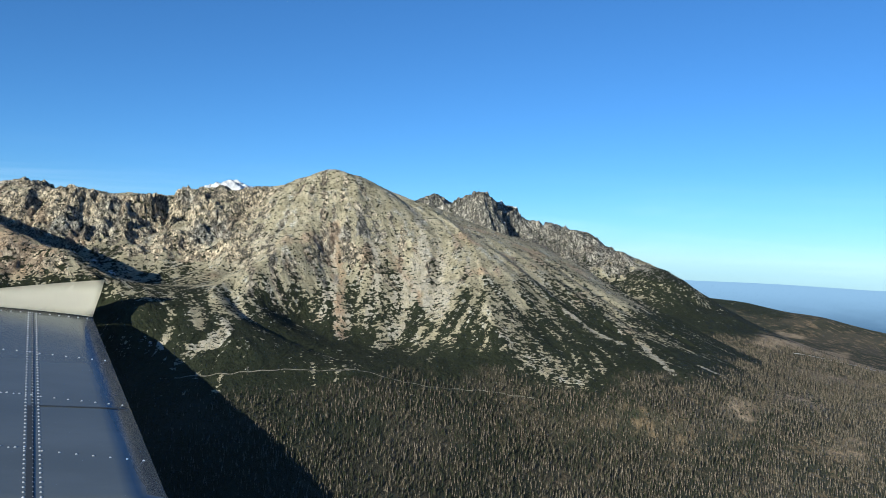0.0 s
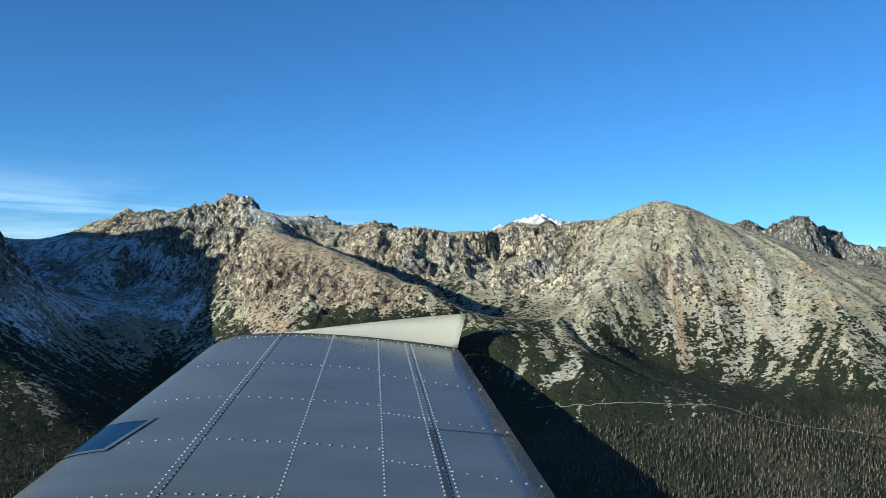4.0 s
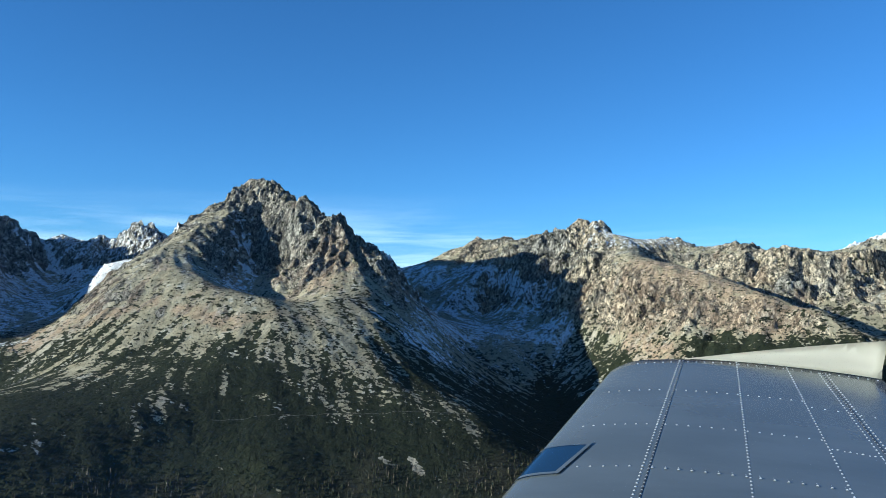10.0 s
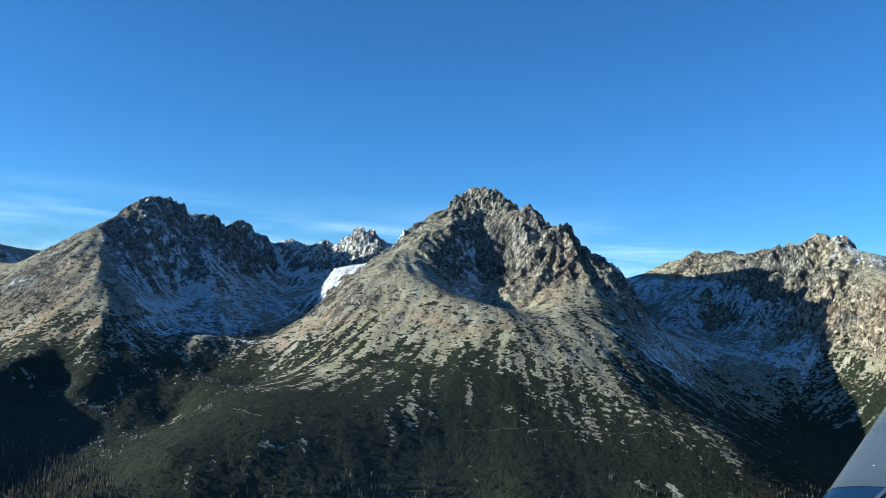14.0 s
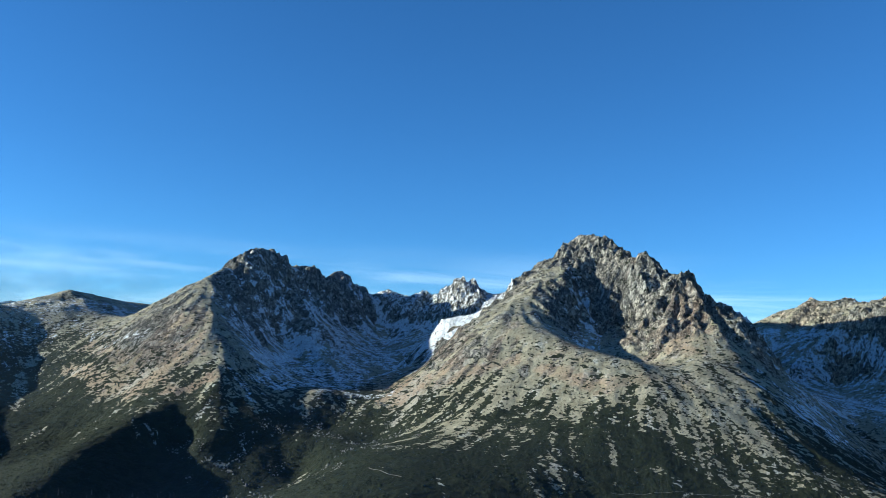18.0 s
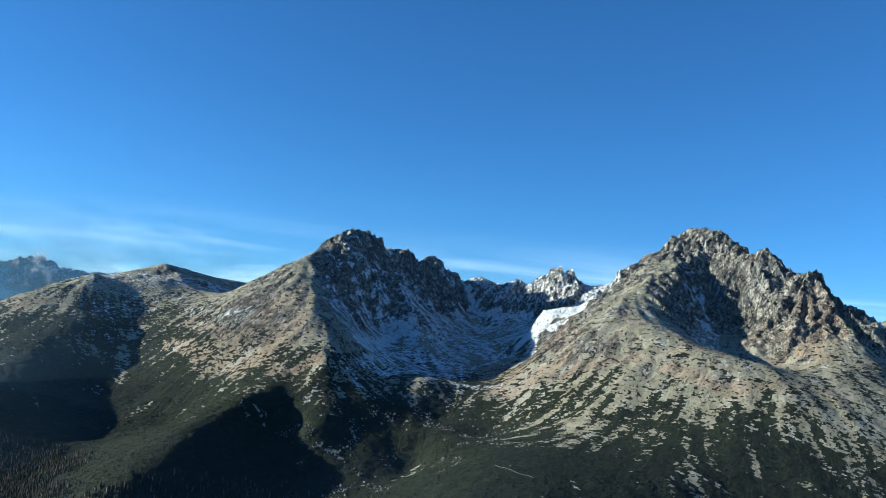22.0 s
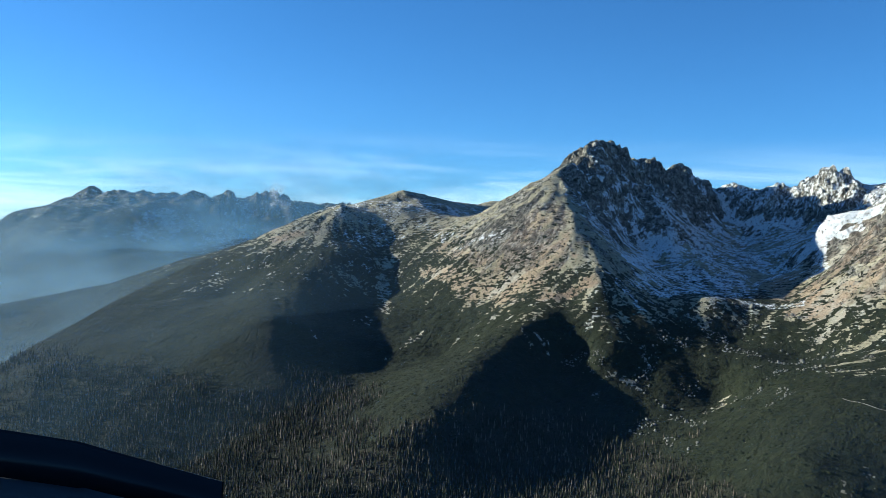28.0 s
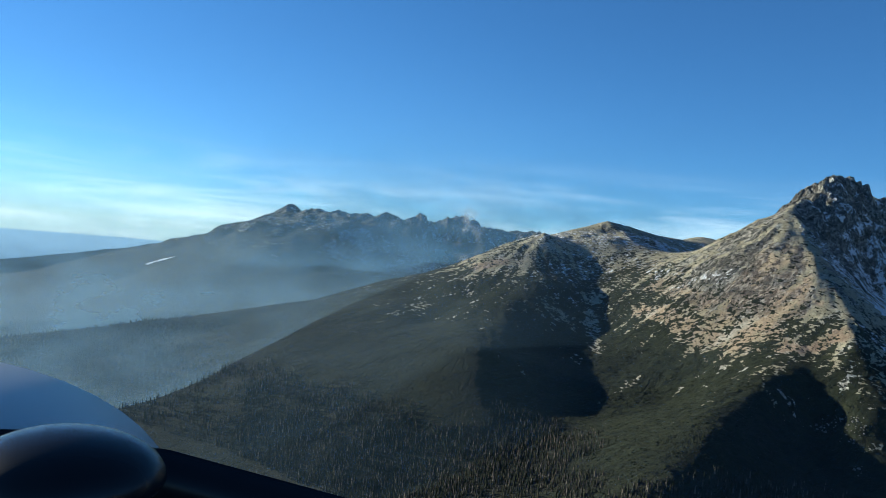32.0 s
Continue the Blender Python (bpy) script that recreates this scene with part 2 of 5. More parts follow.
# ---- the lie of the land: crests, spurs, valleys and the foot, as lines in metres with heights over the flight level ----
LAND = {
    "rounded mountain": [
        [(-72, 2259, 118), (-146, 2195, 137), (-214, 2119, 173), (-288, 2090, 186), (-366, 2083, 163), (-428, 2067, 130)],
        [(-72, 2259, 118), (85, 2298, 64), (181, 2323, 37), (278, 2333, 19), (370, 2300, -38), (482, 2228, -100), (584, 2152, -150), (677, 2072, -196), (768, 2008, -240), (854, 1864, -293)],
        [(3, 1912, -14), (-25, 1781, -100), (-63, 1621, -191)],
        [(71, 1982, 23), (90, 1820, -55), (87, 1662, -133)],
        [(155, 1608, -176), (329, 1880, -108)],
        [(-318, 1869, 26), (-354, 1760, -30), (-432, 1640, -95)],
        [(-255, 1871, 4), (-270, 1760, -82), (-292, 1667, -150)],
        [(-175, 1772, -98), (-190, 1640, -178)],
        [(-449, 1815, -60), (-480, 1700, -90)],
        [(-387, 1494, -149), (-340, 1440, -172), (-262, 1396, -206)],
        [(475, 1591, -212), (352, 1394, -254)],
        [(-140, 1412, -214), (45, 1347, -272)],
    ],
    "back wall": [
        [(-428, 2067, 130), (-490, 2104, 135), (-580, 2162, 138), (-662, 2089, 119), (-711, 2047, 103), (-773, 2002, 95), (-841, 2023, 103), (-912, 2045, 117), (-998, 2075, 114), (-1047, 2091, 136), (-1142, 2108, 121), (-1200, 2117, 142), (-1269, 2127, 151), (-1321, 2100, 142), (-1382, 2058, 148), (-1403, 2045, 172), (-1431, 2026, 201), (-1461, 2013, 204), (-1505, 2006, 196), (-1572, 2033, 179), (-1665, 2079, 173), (-1752, 2128, 156), (-1843, 2175, 175), (-1903, 2165, 157), (-1944, 2158, 175), (-1985, 2140, 145), (-2065, 2111, 103), (-2167, 2068, 58), (-2209, 1987, 48)],
        [(-2209, 1987, 48), (-2240, 1880, 80), (-2250, 1700, 170), (-2180, 1480, 225), (-2070, 1311, 285)],
        [(-1448, 2015, 200), (-1380, 1945, 160), (-1280, 1880, 112), (-1170, 1820, 82), (-1085, 1790, 66), (-1015, 1750, 48), (-922, 1690, 22), (-823, 1626, -7), (-730, 1590, -32), (-640, 1540, -80), (-560, 1470, -135)],
        [(-1447, 1946, 136), (-1340, 1840, 90), (-1254, 1750, 51), (-1129, 1656, 22), (-1067, 1609, -14), (-1010, 1540, -60), (-950, 1470, -110), (-850, 1350, -200)],
        [(-1350, 1721, -21), (-1250, 1630, -62), (-1200, 1600, -72), (-1180, 1540, -125)],
        [(-908, 1559, -45), (-800, 1551, -68), (-740, 1450, -130)],
        [(-1200, 1960, 90), (-1100, 1900, 42), (-1000, 1860, 2), (-880, 1800, -42), (-760, 1750, -72), (-650, 1690, -100)],
        [(-690, 2060, 62), (-677, 1929, 3), (-590, 1890, -37)],
        [(-1839, 2020, 100), (-1839, 1929, 58), (-1740, 1746, -22), (-1700, 1680, -52)],
        [(-1722, 1942, 90), (-1658, 1799, -55)],
        [(-1518, 1906, 88), (-1470, 1800, -10), (-1429, 1688, -81)],
        [(-2100, 1600, 10), (-1950, 1720, -25), (-1618, 1700, -78), (-1480, 1680, -82), (-1348, 1449, -134), (-1290, 1490, -160), (-1150, 1330, -235), (-950, 1150, -280)],
        [(-620, 1450, -215), (-500, 1250, -270)],
    ],
    "pointed mountain": [
        [(-1410, 1371, -140), (-1500, 1365, -58), (-1577, 1352, 42), (-1613, 1328, 75), (-1643, 1299, 106), (-1679, 1267, 154), (-1702, 1247, 177), (-1739, 1242, 170), (-1770, 1245, 186), (-1828, 1256, 224), (-1876, 1267, 212), (-1917, 1272, 233), (-1975, 1284, 275), (-2020, 1299, 284), (-2062, 1309, 294), (-2092, 1292, 282), (-2107, 1259, 260), (-2110, 1246, 229), (-2105, 1196, 214), (-2103, 1140, 183), (-2100, 1068, 129), (-2045, 990, 88), (-1990, 920, 70), (-1941, 868, 60), (-1930, 790, 5), (-1915, 720, -50), (-1880, 650, -100), (-1830, 590, -145), (-1790, 543, -175)],
        [(-1702, 1247, 177), (-1675, 1200, 125), (-1660, 1182, 100), (-1660, 1120, 55), (-1620, 1060, -8)],
        [(-1917, 1272, 233), (-1849, 1217, 158), (-1803, 1164, 74), (-1760, 1100, 25)],
        [(-2105, 1180, 205), (-2030, 1130, 184), (-1956, 1084, 160), (-1880, 1000, 96), (-1815, 940, 50), (-1743, 907, 24), (-1680, 895, 6), (-1606, 890, -13), (-1545, 930, -24), (-1480, 985, -38), (-1413, 970, -66), (-1340, 965, -104), (-1279, 910, -147), (-1105, 1000, -202)],
        [(-1575, 1033, -22), (-1502, 1050, -18), (-1440, 1055, -36), (-1381, 1059, -60), (-1318, 1074, -106), (-1240, 1130, -160)],
        [(-2060, 1420, 190), (-1960, 1390, 140), (-1860, 1370, 90), (-1760, 1370, 40), (-1680, 1420, -20)],
        [(-1574, 1369, 2), (-1490, 1310, -30), (-1415, 1262, -69), (-1330, 1230, -130)],
        [(-1960, 1240, 200), (-1905, 1180, 135), (-1840, 1100, 58), (-1760, 1035, 2), (-1690, 1000, -20), (-1600, 1000, -25)],
        [(-1788, 855, 29), (-1690, 790, -28)],
        [(-1560, 766, -89), (-1595, 699, -115), (-1640, 583, -148), (-1600, 480, -165), (-1547, 390, -183), (-1472, 260, -222), (-1440, 160, -258)],
        [(-1625, 443, -171), (-1615, 348, -203)],
        [(-1456, 873, -70), (-1419, 793, -123), (-1344, 745, -171), (-1325, 808, -159)],
        [(-1268, 868, -171), (-1099, 825, -245)],
        [(-1429, 726, -140), (-1428, 639, -166), (-1398, 560, -188), (-1431, 363, -207)],
        [(-1323, 648, -207), (-1200, 640, -245)],
    ],
    "jagged mountain": [
        [(-2300, 1290, 150), (-2391, 1298, 146), (-2422, 1264, 150), (-2433, 1250, 165), (-2455, 1225, 187), (-2507, 1217, 181), (-2560, 1210, 160), (-2584, 1189, 137), (-2612, 1174, 150), (-2686, 1168, 129), (-2730, 1127, 150), (-2760, 1088, 126), (-2766, 1059, 146), (-2762, 1026, 154), (-2733, 974, 188), (-2718, 936, 188), (-2736, 905, 170), (-2726, 868, 193), (-2702, 815, 198), (-2688, 788, 188), (-2667, 750, 215), (-2641, 701, 224), (-2618, 645, 225), (-2599, 601, 206), (-2573, 553, 178), (-2470, 487, 122), (-2357, 445, 66), (-2222, 414, -6), (-2130, 380, -52), (-2036, 340, -104), (-1978, 298, -146), (-1900, 262, -190)],
        [(-2072, 308, -112), (-2030, 235, -138), (-1955, 135, -178), (-1870, 50, -212), (-1790, -20, -248), (-1720, -70, -285)],
        [(-2573, 553, 174), (-2600, 522, 132), (-2650, 476, 88), (-2720, 450, 50), (-2780, 430, 32)],
        [(-2590, 690, 165), (-2501, 655, 87), (-2471, 649, 41), (-2440, 645, -5), (-2350, 639, -57), (-2260, 690, -50), (-2199, 755, -76)],
        [(-2458, 534, 74), (-2380, 545, 0), (-2280, 560, -52)],
        [(-2640, 790, 140), (-2500, 770, 70), (-2447, 764, 35), (-2350, 770, -40)],
        [(-2650, 935, 100), (-2575, 906, 27), (-2480, 900, -20), (-2350, 880, -40)],
        [(-2660, 1040, 60), (-2551, 1038, 6), (-2420, 1010, -5)],
        [(-2480, 1150, 70), (-2380, 1130, 40), (-2290, 1080, 40), (-2275, 985, 0), (-2196, 860, -50)],
        [(-2205, 955, 50), (-2182, 1010, 66), (-2145, 1050, 84), (-2135, 1115, 122)],
        [(-2210, 898, -4), (-2150, 890, -8), (-2104, 880, -22)],
        [(-2100, 985, 62), (-2072, 920, 14), (-2050, 850, -32), (-2020, 780, -62), (-1980, 690, -100)],
        [(-2140, 620, -92), (-2058, 417, -101)],
        [(-2199, 755, -76), (-2050, 640, -100), (-1988, 528, -108), (-1898, 499, -165), (-1769, 430, -190), (-1768, 386, -230), (-1740, 240, -262)],
        [(-1966, 272, -168), (-1866, 300, -206), (-1786, 394, -226)],
        [(-2237, 211, -122), (-2127, 100, -216), (-2093, -123, -277)],
        [(-1950, 240, -205), (-1880, 190, -242), (-1790, 130, -276), (-1700, 60, -302)],
    ],
    "hazy mountain": [
        [(-2780, 430, 32), (-2860, 400, 28), (-2940, 330, 70), (-2990, 266, 96), (-2920, 210, 68), (-2880, 140, 50), (-2860, 60, 46), (-2849, -35, 12), (-2766, -164, -52), (-2690, -240, -100), (-2576, -339, -160), (-2476, -421, -208), (-2371, -501, -260)],
        [(-2990, 266, 96), (-3100, 350, 88), (-3201, 413, 81), (-3308, 590, 75), (-3420, 690, 94), (-3600, 850, 60)],
        [(-2849, -35, 12), (-2918, -175, -64), (-3000, -300, -100), (-3050, -450, -160), (-3000, -650, -230)],
        [(-2673, 127, -36), (-2556, 99, -92), (-2450, 80, -138), (-2294, 57, -180), (-2154, -9, -246)],
        [(-2769, 41, 10), (-2663, -56, -46), (-2648, -144, -80), (-2618, -190, -112), (-2531, -244, -155)],
        [(-2660, 60, -42), (-2614, 36, -54), (-2540, -40, -92)],
        [(-2618, -130, -92), (-2500, -130, -120), (-2400, -150, -148), (-2310, -176, -176), (-2200, -230, -245)],
        [(-2262, 117, -163), (-2226, 18, -216)],
    ],
    "far range": [
        [(-5348, -1215, -80), (-5293, -921, 30), (-5250, -699, 110), (-5021, -584, 88), (-4650, -360, 108), (-4423, -212, 81), (-4290, -90, 110), (-4330, 0, 110), (-4430, 160, 100), (-4420, 264, 86), (-4300, 500, 60)],
        [(-4650, -360, 100), (-4225, -478, 31), (-4116, -633, -55), (-3900, -777, -139), (-3768, -962, -199)],
        [(-3500, -300, -200), (-3700, 100, -120), (-3700, 500, -40)],
        [(-4500, -1300, -240), (-3600, -1300, -300)],
        [(-4300, 900, -80), (-4700, 300, -40), (-5000, -200, -40), (-5450, -600, -40)],
        [(-3500, 250, -60), (-3900, 900, -80), (-3700, 1300, -60)],
        [(-4000, -350, -110), (-4150, 0, -60), (-4200, 250, -50)],
    ],
    "jagged far peaks": [
        [(-131, 3698, 211), (-45, 3700, 242), (32, 3700, 205), (157, 3446, 238), (220, 3493, 196), (307, 3687, 198), (391, 3629, 136), (456, 3369, 98), (503, 3160, 76), (570, 3047, 15), (647, 2919, -14), (715, 2872, -32), (782, 2793, -71), (830, 2726, -122), (916, 2646, -177), (1050, 2500, -240)],
        [(-250, 3450, 70), (-110, 3540, 100), (-20, 3520, 110), (50, 3500, 115), (92, 3430, 145), (115, 3350, 85), (200, 3330, 75), (238, 3410, 115), (290, 3490, 95), (350, 3450, 60), (400, 3300, 20), (450, 3120, 0), (520, 2980, -40), (600, 2850, -80)],
        [(200, 2800, -60), (500, 2550, -150), (750, 2350, -235)],
        [(1273, 4002, -182), (1443, 3944, -188), (1586, 3835, -220), (1656, 3641, -240), (1796, 3349, -335), (1514, 2819, -358)],
        [(700, 4100, -150), (1000, 3200, -250)],
    ],
    "snowy peak": [
        [(-1400, 3350, 60), (-1012, 3419, 203), (-960, 3440, 232), (-907, 3461, 247), (-864, 3468, 245), (-777, 3462, 214), (-400, 3550, 100)],
        [(-1500, 2700, -20), (-700, 2700, 0), (-300, 2850, 20)],
        [(-3000, 2500, -50), (-2600, 2000, -20)],
        [(-3000, 4200, -100), (-1000, 4300, -50)],
        [(-300, 2330, 60), (-600, 2330, 20), (-900, 2240, 0), (-1250, 2330, 0), (-1600, 2300, 40), (-1900, 2360, 30), (-2250, 2250, -20)],
        [(-2550, 1500, 0), (-2850, 1300, 0), (-2950, 1000, 20), (-2900, 750, 40), (-2900, 560, 10)],
    ],
    "forest foot": [
        [(900, 1300, -310), (500, 1372, -278), (190, 1349, -302), (-130, 1250, -290), (-500, 1080, -295), (-900, 850, -290), (-1200, 560, -290), (-1440, 200, -275), (-1660, 160, -293), (-1762, 0, -288), (-1881, -180, -303), (-2038, -293, -321), (-2350, -612, -318), (-2700, -900, -318)],
        [(1700, 900, -400), (1000, 700, -420), (400, 700, -420), (-300, 500, -420), (-900, 100, -420), (-1400, -400, -420), (-1900, -1000, -420), (-2500, -1500, -400), (-4000, -2000, -320)],
        [(2000, -600, -470), (0, -800, -480), (-1000, -1300, -480), (-2200, -2400, -460), (-5000, -2400, -300)],
        [(1500, 1900, -370), (2300, 2600, -390), (2300, 4200, -250)],
    ],
}


def spread(line, gap):
    """Points along a line at most gap apart."""
    out = []
    for a, b in zip(line, line[1:]):
        a, b = np.array(a, float), np.array(b, float)
        n = max(1, int(np.hypot(*(b - a)[:2]) / gap))
        out += [a + (b - a) * i / n for i in range(n)]
    return out + [np.array(line[-1], float)]


UNEVEN = {"back wall": (30, 6), "far range": (60, 60), "jagged far peaks": (45, 50), "snowy peak": (60, 30), "jagged mountain": (30, 4), "pointed mountain": (30, 3), "hazy mountain": (35, 16)}
chance = np.random.RandomState(77)
knots, owner = [], []
for number, (name, lines) in enumerate(LAND.items()):
    gap = 110 if name in ("far range", "jagged far peaks", "snowy peak", "forest foot") else 55
    for place_in, line in enumerate(lines):
        pts = spread(line, gap)
        if place_in == 0 and name in UNEVEN:
            # between the known summits the crest goes up and down
            fine_gap, swing = UNEVEN[name]
            pts = spread(line, fine_gap)
            for p in pts:
                off = min(1.0, min(math.hypot(p[0] - q[0], p[1] - q[1]) for q in line) / fine_gap)
                p[2] += off * swing * (float(chance.rand()) - 0.5)
        knots += pts
        owner += [number] * len(pts)
crests = np.array([p for name in ("back wall", "pointed mountain", "jagged mountain", "hazy mountain", "far range", "jagged far peaks", "snowy peak") for p in spread(LAND[name][0], 22) if p[2] > 20 and not (name == "jagged mountain" and p[1] < 560) and not (name == "pointed mountain" and p[1] < 1120) and not (name == "hazy mountain" and p[1] < 40)])[:, :2]
knots, owner = np.array(knots), np.array(owner)
_, first = np.unique((knots[:, :2] / 12).round(), axis=0, return_index=True)
knots, owner = knots[first], owner[first]

# a surface through the lines that is sharp along them
spot = knots[:, :2] / 1000
far = np.linalg.norm(spot[:, None] - spot[None], axis=2)
count = len(spot)
lhs = np.zeros((count + 3, count + 3))
lhs[:count, :count] = -far - 0.004 * np.eye(count)
lhs[:count, count], lhs[:count, count + 1:] = 1, spot
lhs[count, :count], lhs[count + 1:, :count] = 1, spot.T
weight = np.linalg.solve(lhs, np.concatenate([knots[:, 2], [0, 0, 0]]))


def surface(xs, ys):
    """The smooth land on a grid of x and y, and which mountain each place belongs to."""
    gx, gy = np.meshgrid(xs, ys)
    flat = np.stack([gx.ravel(), gy.ravel()], 1) / 1000
    h, near, edge = np.zeros(len(flat)), np.zeros(len(flat), int), np.zeros(len(flat))
    for i in range(0, len(flat), 20000):
        r = np.sqrt(((flat[i:i + 20000, None] - spot[None]) ** 2).sum(2))
        h[i:i + 20000] = -r @ weight[:count] + weight[count] + flat[i:i + 20000] @ weight[count + 1:]
        near[i:i + 20000] = owner[r.argmin(1)]
        edge[i:i + 20000] = np.sqrt(((1000 * flat[i:i + 20000, None] - crests[None]) ** 2).sum(2).min(1))
    return h.reshape(gx.shape), near.reshape(gx.shape), edge.reshape(gx.shape)


def lattice(x, y, seed):
    """Smooth noise, about -1 to 1, of wavelength 1."""
    table = np.random.RandomState(seed).rand(256, 256) * 2 * math.pi
    xi, yi = np.floor(x).astype(int), np.floor(y).astype(int)
    fx, fy = x - xi, y - yi
    u, v = fx * fx * fx * (fx * (fx * 6 - 15) + 10), fy * fy * fy * (fy * (fy * 6 - 15) + 10)

    def corner(dx, dy):
        a = table[(xi + dx) % 256, (yi + dy) % 256]
        return np.cos(a) * (fx - dx) + np.sin(a) * (fy - dy)

    low = corner(0, 0) * (1 - u) + corner(1, 0) * u
    high = corner(0, 1) * (1 - u) + corner(1, 1) * u
    return (low * (1 - v) + high * v) * 1.5


def fractal(x, y, wave, octaves, seed, ridged=False, rough=0.5):
    total, size, amp = 0, 0, 1.0
    for o in range(octaves):
        n = lattice(x / wave + 17.3 * o, y / wave - 9.1 * o, seed + o)
        total, size = total + amp * ((1 - 2 * np.abs(n)) if ridged else n), size + amp
        wave, amp = wave / 2.03, amp * rough
    return total / size


def axis(low, high, fine_low, fine_high, fine, coarse):
    return np.concatenate([np.arange(low, fine_low, coarse), np.arange(fine_low, fine_high, fine), np.arange(fine_high, high + coarse, coarse)]).astype(float)


XS, YS = axis(-5500, 2300, -2900, 900, 5.0, 17.0), np.concatenate([axis(-2400, 2280, -150, 2280, 5.0, 26.0)[:-1], np.arange(2293, 3760, 13.0), np.arange(3773, 4330, 26.0)])
CX, CY = np.arange(-5560, 2400, 20.0), np.arange(-2460, 4400, 20.0)
coarse_h, coarse_near, coarse_edge = surface(CX, CY)


def sample(grid, xs, ys):
    """Bilinear reading of a coarse grid at the fine axes."""
    fx, fy = (xs - CX[0]) / 20, (ys - CY[0]) / 20
    ix, iy = fx.astype(int), fy.astype(int)
    ux, uy = (fx - ix)[None, :], (fy - iy)[:, None]
    a = grid[np.ix_(iy, ix)] * (1 - ux) + grid[np.ix_(iy, ix + 1)] * ux
    b = grid[np.ix_(iy + 1, ix)] * (1 - ux) + grid[np.ix_(iy + 1, ix + 1)] * ux
    return a * (1 - uy) + b * uy


GX, GY = np.meshgrid(XS, YS)
base = sample(coarse_h, XS, YS)
near = coarse_near[np.ix_(((YS - CY[0]) / 20).round().astype(int), ((XS - CX[0]) / 20).round().astype(int))]


def softened(a, rounds):
    a = a.copy()
    for _ in range(rounds):
        a[1:-1, 1:-1] = (a[:-2, 1:-1] + a[2:, 1:-1] + a[1:-1, :-2] + a[1:-1, 2:]) / 4
    return a


# rock stands rough, the lower slopes lie smooth
teeth = np.exp(-sample(coarse_edge, XS, YS) / 45)
craggy = softened(np.array([0.42, 1.2, 1.0, 1.25, 0.7, 1.1, 1.3, 1.2, 0.1])[near], 30)
height01 = np.clip((base + softened(np.array([160, 160, 105, 25, 60, 160, 160, 160, 160])[near].astype(float), 30)) / 200, 0, 1)
base_y, base_x = np.gradient(softened(base, 4), YS, XS)
rock = craggy * height01 * np.clip(0.10 + 2.3 * (np.hypot(base_x, base_y) - 0.46) + 0.6 * teeth, 0.06, 1.15)
rock = softened(rock, 6)
wx, wy = GX + 40 * fractal(GX, GY, 190, 3, 70), GY + 40 * fractal(GX, GY, 190, 3, 80)
land = base + rock * (30 * (fractal(wx, wy, 200, 4, 11, True, 0.45) - 0.42) + 13 * (fractal(wx, wy, 74, 3, 31, True, 0.45) - 0.4))
land += (0.25 + 0.75 * (1 - rock)) * 5 * fractal(GX, GY, 240, 4, 51, False, 0.42)

# running water has cut gullies down the slopes
I0, I1 = np.searchsorted(XS, -2900), np.searchsorted(XS, 895)
J0, J1 = np.searchsorted(YS, -150), np.searchsorted(YS, 2275)
block = land[J0:J1:2, I0:I1:2] + 3 * fractal(GX, GY, 33, 2, 91)[J0:J1:2, I0:I1:2]
rows_n, cols_n = block.shape
drop, target = np.full(block.shape, 0.0), np.arange(block.size).reshape(block.shape)
padded = np.pad(block, 1, mode="edge")
cell = np.arange(block.size).reshape(block.shape)
for dj in (-1, 0, 1):
    for di in (-1, 0, 1):
        if dj or di:
            fall = (block - padded[1 + dj:1 + dj + rows_n, 1 + di:1 + di + cols_n]) / math.hypot(dj, di)
            inside = (np.arange(rows_n)[:, None] + dj >= 0) & (np.arange(rows_n)[:, None] + dj < rows_n) & (np.arange(cols_n)[None] + di >= 0) & (np.arange(cols_n)[None] + di < cols_n)
            better = (fall > drop) & inside
            drop[better] = fall[better]
            target[better] = (cell + dj * cols_n + di)[better]
water, goes = [1.0] * block.size, target.ravel().tolist()
for c in np.argsort(-block.ravel()).tolist():
    if goes[c] != c:
        water[goes[c]] += water[c]
cut = np.clip(np.log(np.array(water).reshape(block.shape)) - 1.0, 0, 4.2) * np.clip(drop / 10, 0, 0.8)
cut = 0.5 * cut + 0.5 * softened(cut, 2)
gully = np.zeros_like(land)
inner = np.repeat(np.repeat(cut, 2, 0), 2, 1)[:J1 - J0, :I1 - I0]
inner = softened(inner, 2)
gully[J0:J1, I0:I1] = inner
land -= gully * (1.4 + 3.4 * rock)
land += rock * 3.5 * (fractal(GX, GY, 23, 2, 131, True, 0.6) - 0.4)
# the crests break up into blocks and spires
spire = fractal(wx, wy, 56, 4, 231, True, 0.55)
stair = spire * 5
spire = 0.45 * spire + 0.55 * (np.floor(stair) + np.clip((stair % 1 - 0.5) / 0.5, 0, 1)) / 5
tooth = np.clip(craggy - 0.15, 0, 1.15) * np.clip((base + 30) / 90, 0, 1)
jag = softened((near == 5).astype(float), 4) * np.exp(-sample(coarse_edge, XS, YS) / 140)
land += softened((near == 5).astype(float), 10) * 60 * (fractal(GX, GY, 430, 3, 521, True, 0.5) - 0.72) * np.clip((base + 170) / 120, 0, 1)
land += softened((near == 7).astype(float), 4) * np.exp(-sample(coarse_edge, XS, YS) / 120) * 46 * (fractal(wx, wy, 110, 4, 541, True, 0.6) - 0.45)
land += jag * 55 * (fractal(wx, wy, 150, 3, 501, True, 0.55) - 0.62)
land += teeth * tooth * (15 + 10 * softened((near == 1).astype(float), 6)) * (np.minimum(spire, 0.78) - 0.45)


